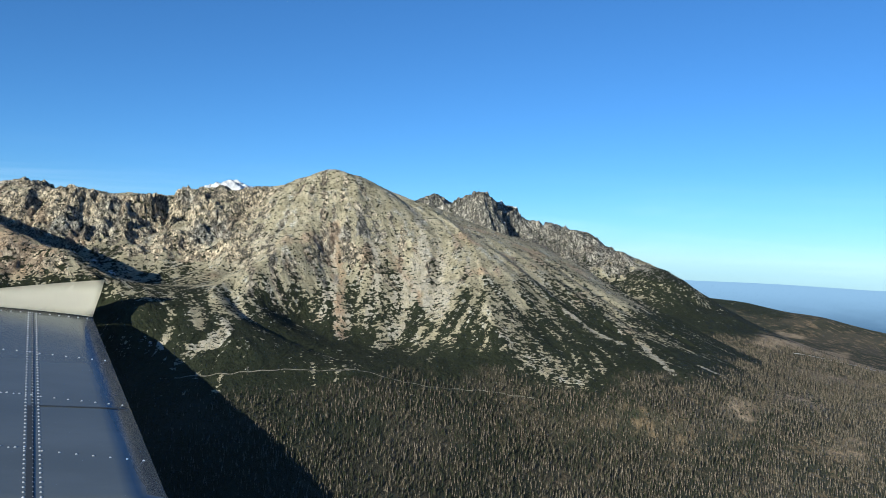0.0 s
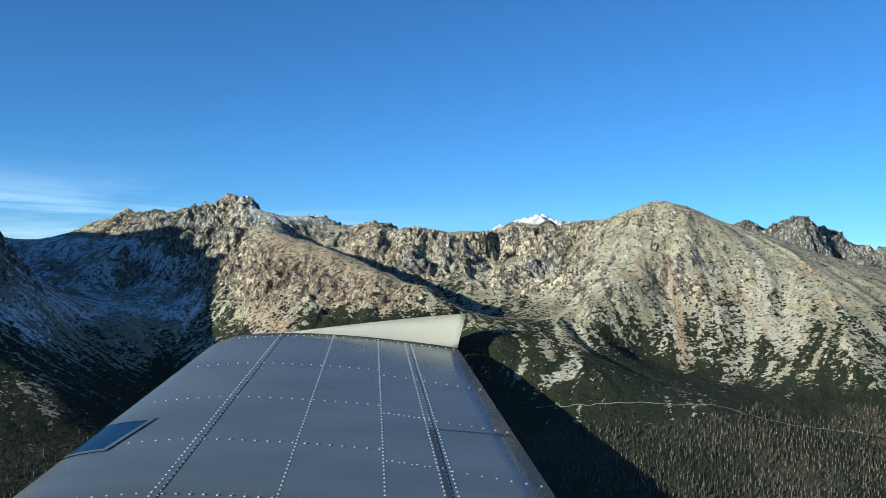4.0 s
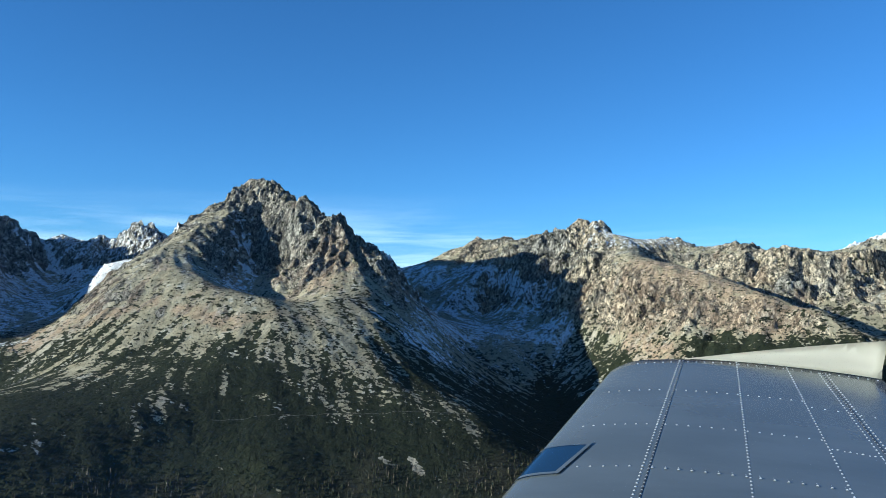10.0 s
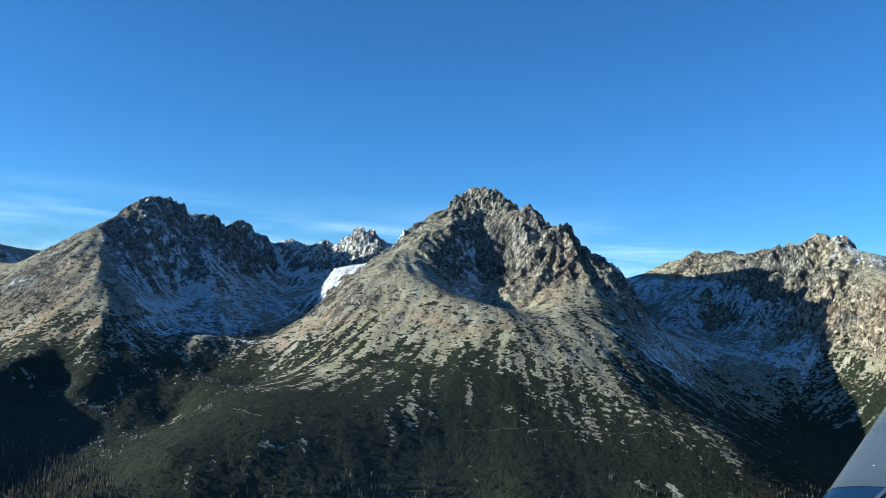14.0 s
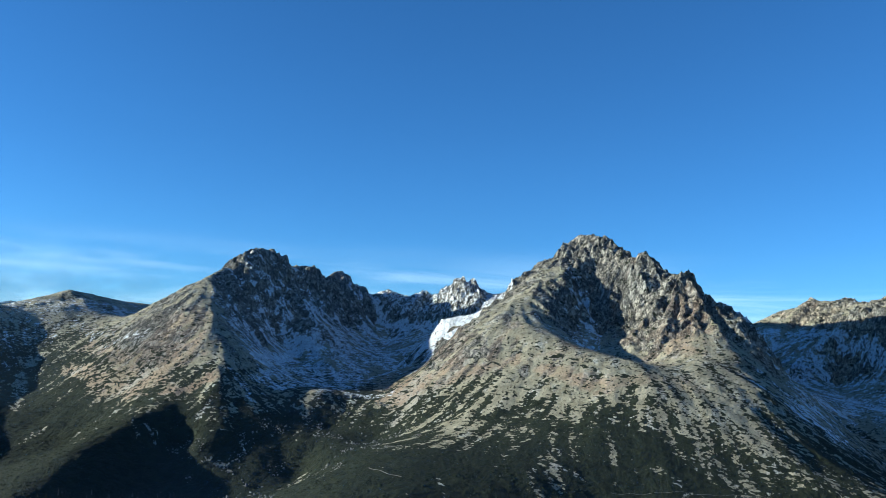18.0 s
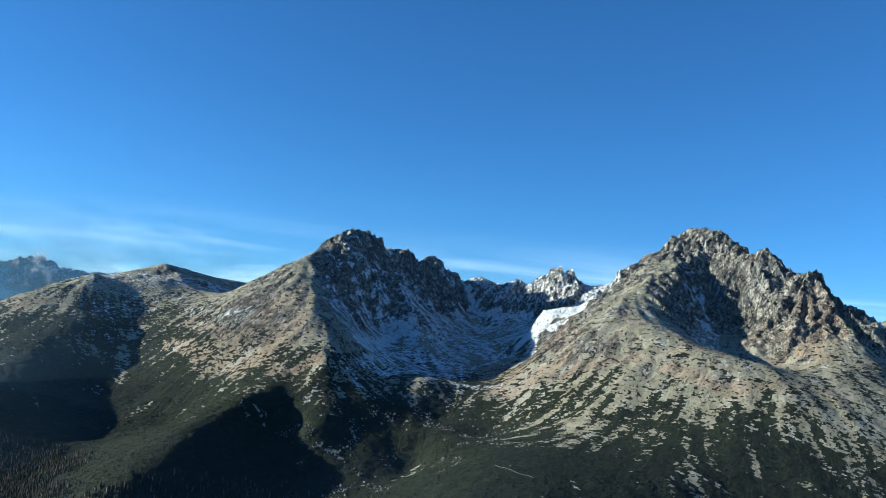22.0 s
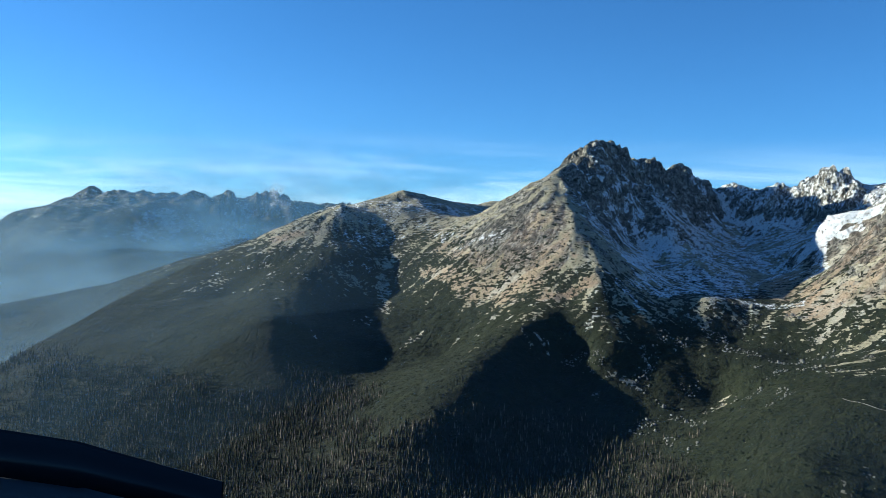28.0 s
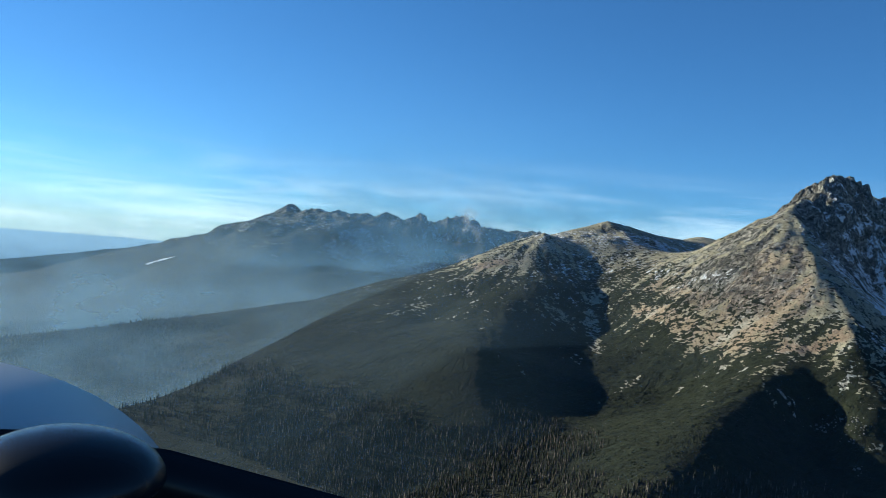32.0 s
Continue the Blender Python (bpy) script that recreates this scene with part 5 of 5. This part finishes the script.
tagged(dome, "glossy black rounded dome standing on the dashboard shelf", "dome cover")
dome.matrix_world = nose_pose

# ---- mist in the valleys and haze in the air, imitated by tinted see-through sheets ----
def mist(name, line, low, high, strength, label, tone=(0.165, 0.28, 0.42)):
    """A thin tinted sheet along a line, added as mist, haze and cloud, densest at its foot."""
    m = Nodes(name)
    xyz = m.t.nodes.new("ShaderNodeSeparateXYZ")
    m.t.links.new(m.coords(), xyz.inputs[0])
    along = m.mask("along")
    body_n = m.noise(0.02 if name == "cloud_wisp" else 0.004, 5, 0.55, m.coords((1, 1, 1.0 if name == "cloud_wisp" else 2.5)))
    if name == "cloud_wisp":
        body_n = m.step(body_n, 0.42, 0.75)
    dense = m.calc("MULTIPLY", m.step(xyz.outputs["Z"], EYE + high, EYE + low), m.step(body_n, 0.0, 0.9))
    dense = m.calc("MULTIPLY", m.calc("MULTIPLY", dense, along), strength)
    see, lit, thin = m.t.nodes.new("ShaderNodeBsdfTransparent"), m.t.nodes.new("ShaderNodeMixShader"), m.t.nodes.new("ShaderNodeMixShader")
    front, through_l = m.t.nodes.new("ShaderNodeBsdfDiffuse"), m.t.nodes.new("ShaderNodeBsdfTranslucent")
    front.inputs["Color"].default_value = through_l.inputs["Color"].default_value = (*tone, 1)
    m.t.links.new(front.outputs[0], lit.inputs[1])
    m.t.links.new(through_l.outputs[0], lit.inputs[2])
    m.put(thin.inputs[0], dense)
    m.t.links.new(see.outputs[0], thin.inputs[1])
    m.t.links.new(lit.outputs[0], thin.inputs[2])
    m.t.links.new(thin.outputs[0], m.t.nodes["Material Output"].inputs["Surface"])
    pts = spread([(x, y, 0) for x, y in line], 60)
    verts, faces = [], []
    for k, p in enumerate(pts):
        verts += [(p[0], p[1], EYE + (low if low < 60 else -260) - 130), (p[0], p[1], EYE + high)]
        if k:
            faces.append((2 * k - 2, 2 * k, 2 * k + 1, 2 * k - 1))
    ob = mesh_ob(name, verts, faces, m.mat)
    fade = np.array([min(1.0, k / (0.3 * len(pts)), (len(pts) - 1 - k) / (0.3 * len(pts))) for k in range(len(pts)) for _ in range(2)], np.float32)
    ob.data.attributes.new("along", "FLOAT", "POINT").data.foreach_set("value", fade)
    return tagged(ob, label, "mist", kind="stuff")


mist("mist_haze_sheet", [(-3700, 700), (-3500, 200), (-3350, -300), (-3200, -800), (-3050, -1400), (-2800, -2200)], -230, 200, 0.75, "bluish mist lying in the valley before the far range")
mist("mist_haze_sheet", [(-4150, 1200), (-4080, 700), (-4020, 300), (-4000, 0), (-3960, -300), (-3930, -600), (-3900, -900)], -200, 460, 0.95, "tinted sheet for the blue air in front of the distant range", (0.075, 0.175, 0.32))
mist("mist_haze_sheet", [(-2900, 0), (-2750, -330), (-2500, -650), (-2300, -1000), (-2100, -1500)], -320, 10, 0.58, "thin bluish mist over the forest below the hazy mountain")

mist("mist_haze_sheet", [(-2480, 420), (-2440, 250), (-2380, 60), (-2280, -250), (-2100, -700), (-1900, -1400)], 100, 340, 0.05, "tinted sheet for thin bluish haze before the hazy mountain")
mist("mist_haze_sheet", [(-2150, 0), (-1980, -300), (-1780, -750), (-1500, -1400)], 100, 340, 0.075, "tinted sheet for thin bluish haze over the forest at the mountain's foot")

mist("cloud_wisp", [(-3950, -55), (-3948, -20), (-3946, 10), (-3944, 40), (-3942, 70), (-3938, 105)], 59, 200, 0.6, "small torn wisp of cloud at the distant crest", (0.8, 0.8, 0.8))
# blue sheets added to lift the dark tones as haze does
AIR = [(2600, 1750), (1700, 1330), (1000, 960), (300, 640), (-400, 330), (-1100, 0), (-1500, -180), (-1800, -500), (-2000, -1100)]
mist("thin_haze_sheet", AIR, 80, 340, 0.018, "tinted sheet for thin blue haze over the forest", (0.15, 0.26, 0.42))
mist("thin_haze_sheet", AIR[:4] + [(-50, 480)], -250, 330, 0.06, "tinted sheet for thin blue haze over the eastern forest", (0.20, 0.30, 0.42))
mist("thin_haze_sheet", [(-1500, 1150), (-1700, 850), (-1930, 480), (-2120, 230), (-2270, -60), (-2430, -500), (-2700, -1100)], 110, 340, 0.065, "tinted sheet for thin blue haze before the western mountains", (0.20, 0.30, 0.42))

mist("thin_haze_sheet", [(-850, 620), (-1000, 300), (-1180, 0), (-1380, -330), (-1700, -950)], 110, 340, 0.062, "tinted sheet for thin blue haze over the western forest", (0.11, 0.24, 0.44))

# ---- trees, shrubs and boulders ----
rng = np.random.RandomState(4)


def ground_at(xs, ys, grid):
    i = np.clip(np.searchsorted(XS, xs) - 1, 0, len(XS) - 2)
    j = np.clip(np.searchsorted(YS, ys) - 1, 0, len(YS) - 2)
    u, v = (xs - XS[i]) / (XS[i + 1] - XS[i]), (ys - YS[j]) / (YS[j + 1] - YS[j])
    return (grid[j, i] * (1 - u) + grid[j, i + 1] * u) * (1 - v) + (grid[j + 1, i] * (1 - u) + grid[j + 1, i + 1] * u) * v


def scatter(name, places, sizes, heights, shapes, mat, sink=0.0):
    """Many small copies of a few shapes, turned and sized one by one, in one mesh."""
    verts, faces, offset = [], [], 0
    turn_by = rng.rand(len(places)) * 2 * math.pi
    pick = rng.randint(len(shapes), size=len(places))
    for n, (sv, sf) in enumerate(shapes):
        chosen = np.nonzero(pick == n)[0]
        c, sn = np.cos(turn_by[chosen])[:, None], np.sin(turn_by[chosen])[:, None]
        w = sizes[chosen][:, None]
        vx = places[chosen, 0][:, None] + w * (sv[None, :, 0] * c - sv[None, :, 1] * sn)
        vy = places[chosen, 1][:, None] + w * (sv[None, :, 0] * sn + sv[None, :, 1] * c)
        vz = places[chosen, 2][:, None] + heights[chosen][:, None] * sv[None, :, 2] - sink
        verts.append(np.stack([vx, vy, vz], 2).reshape(-1, 3))
        faces.append((sf[None] + (np.arange(len(chosen)) * len(sv))[:, None, None]).reshape(-1, 3) + offset)
        offset += len(chosen) * len(sv)
    verts, faces = np.concatenate(verts), np.concatenate(faces)
    me = bpy.data.meshes.new(name)
    me.vertices.add(len(verts))
    me.vertices.foreach_set("co", verts.ravel())
    me.loops.add(3 * len(faces))
    me.loops.foreach_set("vertex_index", faces.ravel())
    me.polygons.add(len(faces))
    me.polygons.foreach_set("loop_start", np.arange(0, 3 * len(faces), 3))
    me.update()
    me.materials.append(mat)
    return new(name, me)


def spruce_shape(seed, tiers=3, sides=5):
    """A narrow spruce of height 1 and width about 1: tiers of ragged boughs."""
    r = np.random.RandomState(seed)
    v, f = [], []
    for k in range(tiers):
        z0, z1 = 0.08 + 0.27 * k, min(1.0, 0.50 + 0.27 * k)
        rad = 0.5 * (1 - 0.27 * k)
        start = len(v)
        for q in range(sides):
            a = 2 * math.pi * (q + 0.5 * k) / sides + r.uniform(-0.2, 0.2)
            rr = rad * r.uniform(0.7, 1.15)
            v.append((rr * math.cos(a), rr * math.sin(a), z0 + r.uniform(-0.05, 0.04)))
        v.append((r.uniform(-0.03, 0.03), r.uniform(-0.03, 0.03), z1))
        f += [(start + q, start + (q + 1) % sides, start + sides) for q in range(sides)]
    return np.array(v), np.array(f)


def lump_shape(seed, flat=1.0):
    """An uneven lump about 1 across and 1 high."""
    r = np.random.RandomState(seed)
    v = [(0.5 * math.cos(a) * r.uniform(0.7, 1.2), 0.5 * math.sin(a) * r.uniform(0.7, 1.2), 0.0) for a in np.arange(5) * 2 * math.pi / 5]
    v += [(0.3 * math.cos(a + 0.6) * r.uniform(0.7, 1.3), 0.3 * math.sin(a + 0.6) * r.uniform(0.7, 1.3), flat * r.uniform(0.6, 1.0)) for a in np.arange(3) * 2 * math.pi / 3]
    f = [(0, 1, 5), (1, 6, 5), (1, 2, 6), (2, 3, 6), (3, 7, 6), (3, 4, 7), (4, 5, 7), (4, 0, 5), (5, 6, 7)]
    return np.array(v), np.array(f)


def varied(name, stops, rough=0.95):
    """Each loose piece takes its own colour between the stops."""
    m = Nodes(name)
    geo = m.t.nodes.new("ShaderNodeNewGeometry")
    ramp_n = m.t.nodes.new("ShaderNodeValToRGB")
    el = ramp_n.color_ramp.elements
    el[0].color, el[1].color = (*stops[0], 1), (*stops[-1], 1)
    for k, c in enumerate(stops[1:-1]):
        el.new((k + 1) / (len(stops) - 1)).color = (*c, 1)
    m.t.links.new(geo.outputs["Random Per Island"], ramp_n.inputs[0])
    grain_n = m.noise(1.2, 4, 0.6)
    return m.done(m.mix(m.step(grain_n, 0.3, 0.8), ramp_n.outputs[0], m.mix(0.5, ramp_n.outputs[0], (0.01, 0.012, 0.006))), rough, None, 0.0, 0.1)


spruce_mat = varied("spruce_boughs", [(0.014, 0.019, 0.010), (0.021, 0.026, 0.013), (0.028, 0.031, 0.015), (0.042, 0.039, 0.025), (0.072, 0.061, 0.045)])
shrub_mat = varied("dwarf_pine_boughs", [(0.011, 0.015, 0.008), (0.015, 0.020, 0.009), (0.020, 0.025, 0.011), (0.028, 0.032, 0.014)])
stone_mat = varied("boulder_stone", [(0.12, 0.115, 0.10), (0.18, 0.172, 0.15), (0.25, 0.24, 0.21)])

brown_mat = varied("bare_larch", [(0.045, 0.045, 0.030), (0.075, 0.066, 0.047), (0.110, 0.094, 0.070), (0.145, 0.122, 0.092), (0.180, 0.152, 0.118)])
N = 300000
px, py = rng.uniform(-3300, 1400, N), rng.uniform(-1300, 2100, N)
pz, pw = ground_at(px, py, H), ground_at(px, py, wood)
stand = fractal(px, py, 70, 3, 251) / 0.25
ok = (rng.rand(N) < pw * np.clip(0.75 + 0.35 * stand, 0.1, 1) * (1 - 0.85 * ground_at(px, py, clearing))) & (pz - EYE > -345) & (pz - EYE < -205)
trees = np.stack([px, py, pz], 1)[ok]
M = 112000
qx, qy = rng.uniform(-350, 1600, M), rng.uniform(1050, 2500, M)
qz, qw = ground_at(qx, qy, H), ground_at(qx, qy, wood)
thick_here = np.clip(0.7 + 0.3 * fractal(qx, qy, 60, 3, 253) / 0.25, 0.1, 1) * (1 - 0.9 * ground_at(qx, qy, clearing))
ok = (rng.rand(M) < qw * thick_here) & (qz - EYE > -390) & (qz - EYE < -200)
trees = np.concatenate([trees, np.stack([qx, qy, qz], 1)[ok]])
L = 48000
qx, qy = rng.uniform(-2450, -1200, L), rng.uniform(-560, 330, L)
qz, qw = ground_at(qx, qy, H), ground_at(qx, qy, wood)
ok = (rng.rand(L) < qw * np.clip(0.7 + 0.35 * fractal(qx, qy, 60, 3, 257) / 0.25, 0.1, 1)) & (qz - EYE > -345) & (qz - EYE < -225)
trees = np.concatenate([trees, np.stack([qx, qy, qz], 1)[ok]])
tall = rng.uniform(5.0, 10.0, len(trees)) * (1.0 + 0.2 * ramp(-trees[:, 0], 1000, 1400)) * (0.7 + 0.3 * ground_at(trees[:, 0], trees[:, 1], wood))
beside = (trees[:, 0] > -1700) & (trees[:, 0] < -1480) & (trees[:, 1] > 90) & (trees[:, 1] < 330)
single = np.nonzero(beside)[0][:300]
rest = np.ones(len(trees), bool)
rest[single] = False
brownish = (rng.rand(len(trees)) < 0.22 + 0.68 * ramp(trees[:, 0] + 150 * fractal(trees[:, 0], trees[:, 1], 200, 3, 271) / 0.25, -350, 650))
for chosen, name, label, mat in ((rest & ~brownish, "spruce_forest", "dark green spruce forest on the lower slopes", spruce_mat), (rest & brownish, "larch_forest", "grey-brown bare larches and dead spruces on the lower slopes", brown_mat)):
    forest = scatter(name, trees[chosen], tall[chosen] * rng.uniform(0.24, 0.36, chosen.sum()), tall[chosen], [spruce_shape(k) for k in range(6)], mat, 0.4)
    tagged(forest, label, "forest", kind="stuff")

# the trees nearest to the flight, one by one
bark = Nodes("bark")
bark_mat = bark.done(bark.mix(bark.noise(3.0, 5), (0.05, 0.04, 0.03), (0.11, 0.09, 0.07)))
models = []
for k in range(4):
    tree = tagged(new("spruce_tree"), ("slender dark green spruce tree at the forest's edge", "slender dark green spruce tree at the forest's edge", "ragged grey-brown larch tree among the spruces", "slender dark green spruce tree at the forest's edge")[k], "tree", "trees at the edge of the forest")
    bm = bmesh.new()
    bmesh.ops.create_cone(bm, cap_ends=False, segments=6, radius1=0.028, radius2=0.006, depth=0.95, matrix=Matrix.Translation((0, 0, 0.475)))
    part("trunk", bm, bark_mat, tree)
    sv, sf = spruce_shape(60 + k, 5, 7)
    sv = sv * np.array([0.36, 0.36, 1.0])
    sv[:, 2] = np.minimum(sv[:, 2] * 0.62 + 0.02, 1.0)
    crown = mesh_ob("crown", [tuple(p) for p in sv], [tuple(int(q) for q in t) for t in sf], brown_mat if k == 2 else spruce_mat, False)
    crown.parent = tree
    models.append(tree)
for n, idx in enumerate(single):
    x, y, z = trees[idx]
    place = Matrix.Translation((x, y, z - 0.2)) @ Matrix.Rotation(rng.uniform(0, 6.28), 4, "Z")
    model = models[n % 4]
    if n < 4:
        model.matrix_basis = place @ Matrix.Scale(float(tall[idx]), 4)
        model.scale = (float(tall[idx]),) * 3
    else:
        copy_thing(model, place)

N = 260000
px, py = rng.uniform(-2750, 800, N), rng.uniform(-150, 2200, N)
pz, pp = ground_at(px, py, H), ground_at(px, py, pine)
thick = fractal(px, py, 13, 3, 151, False, 0.7) / 0.25
ok = (rng.rand(N) < np.clip(pp - 0.3, 0, 1) * np.clip(0.5 + 0.5 * thick, 0, 1)) & (pz - EYE > -270) & (pz - EYE < 40)
shrubs = np.stack([px, py, pz], 1)[ok]
wide = rng.uniform(2.5, 6.5, len(shrubs))
pines = scatter("dwarf_pine_scrub", shrubs, wide, wide * rng.uniform(0.13, 0.24, len(shrubs)), [lump_shape(k) for k in range(8)], shrub_mat, 0.3)
tagged(pines, "dark green dwarf pine scrub in patches on the scree", "shrubs", kind="stuff")

N = 120000
px, py = rng.uniform(-2750, 800, N), rng.uniform(-100, 2250, N)
pz, pp, ps = ground_at(px, py, H), ground_at(px, py, pine), ground_at(px, py, streak)
ok = (rng.rand(N) < (1 - pp) * np.clip(0.25 + 0.35 * ps, 0, 1)) & (pz - EYE > -230) & (pz - EYE < 200)
stones = np.stack([px, py, pz], 1)[ok]
wide = np.minimum(rng.gamma(2.2, 0.6, len(stones)) + 0.8, 3.6)
K = 5200
bx, by = rng.uniform(-1990, -1640, K), rng.uniform(230, 610, K)
bz = ground_at(bx, by, H)
heap = fractal(bx, by, 46, 3, 711) / 0.25
ok = (heap > 0.75) & (bz - EYE > -262) & (bz - EYE < -105)
stones = np.concatenate([stones, np.stack([bx, by, bz], 1)[ok]])
wide = np.concatenate([wide, rng.gamma(2.0, 0.8, ok.sum()) + 1.0])
rubble = scatter("boulder_field", stones, wide, wide * rng.uniform(0.4, 0.8, len(stones)), [lump_shape(40 + k) for k in range(8)], stone_mat, 0.3)
tagged(rubble, "pale grey granite boulders strewn over the scree slopes", "boulders", kind="stuff")


# ---- footpaths across the slopes ----
def ribbon(name, line, width, mat, label):
    """A narrow path laid on the ground."""
    pts = spread([(x, y, 0) for x, y in line], 4.0)
    verts, faces = [], []
    for k, p in enumerate(pts):
        a, b = pts[max(0, k - 1)], pts[min(len(pts) - 1, k + 1)]
        d = (b - a)[:2] / max(1e-6, np.hypot(*(b - a)[:2]))
        wob = 1.2 * math.sin(k * 0.7) + 0.8 * math.sin(k * 0.23)
        for side in (-1, 1):
            x, y = p[0] + d[1] * (wob + side * width / 2), p[1] - d[0] * (wob + side * width / 2)
            verts.append((x, y, height(x, y) + 0.7))
        if k:
            faces.append((2 * k - 2, 2 * k - 1, 2 * k + 1, 2 * k))
    return tagged(mesh_ob(name, verts, faces, mat), label, "footpath", kind="structure")


path_n = Nodes("trodden_gravel")
path_mat = path_n.done(path_n.mix(path_n.step(path_n.noise(0.25, 5), 0.3, 0.7), (0.14, 0.128, 0.10), (0.25, 0.235, 0.19)))
ribbon("path", [(-423, 1339), (-336, 1352), (-310, 1363), (-241, 1394), (-168, 1412), (-121, 1424), (-72, 1418), (-14, 1417), (74, 1440), (168, 1444)], 2.0, path_mat, "pale gravel footpath across the dwarf pine slope")
ribbon("path", [(-1342, 650), (-1290, 733), (-1232, 823), (-1108, 981)], 0.5, path_mat, "faint gravel footpath across the scree slope")
ribbon("path", [(-1560, 391), (-1511, 395), (-1490, 401)], 1.5, path_mat, "short pale footpath on the green spur")
road_n = Nodes("pale_road")
road_mat = road_n.done(road_n.mix(road_n.step(road_n.noise(0.1, 4), 0.3, 0.7), (0.42, 0.41, 0.40), (0.60, 0.59, 0.57)))
ribbon("road", [(1010, 2385), (1078, 2397), (1183, 2410), (1285, 2418), (1400, 2440), (1600, 2500)], 6.0, road_mat, "pale forest road across the brown clearings")
ribbon("path", [(-1100, 1060), (-1120, 1082), (-1091, 1087), (-1056, 1105), (-1020, 1120)], 1.4, path_mat, "thin pale footpath in the shaded valley")
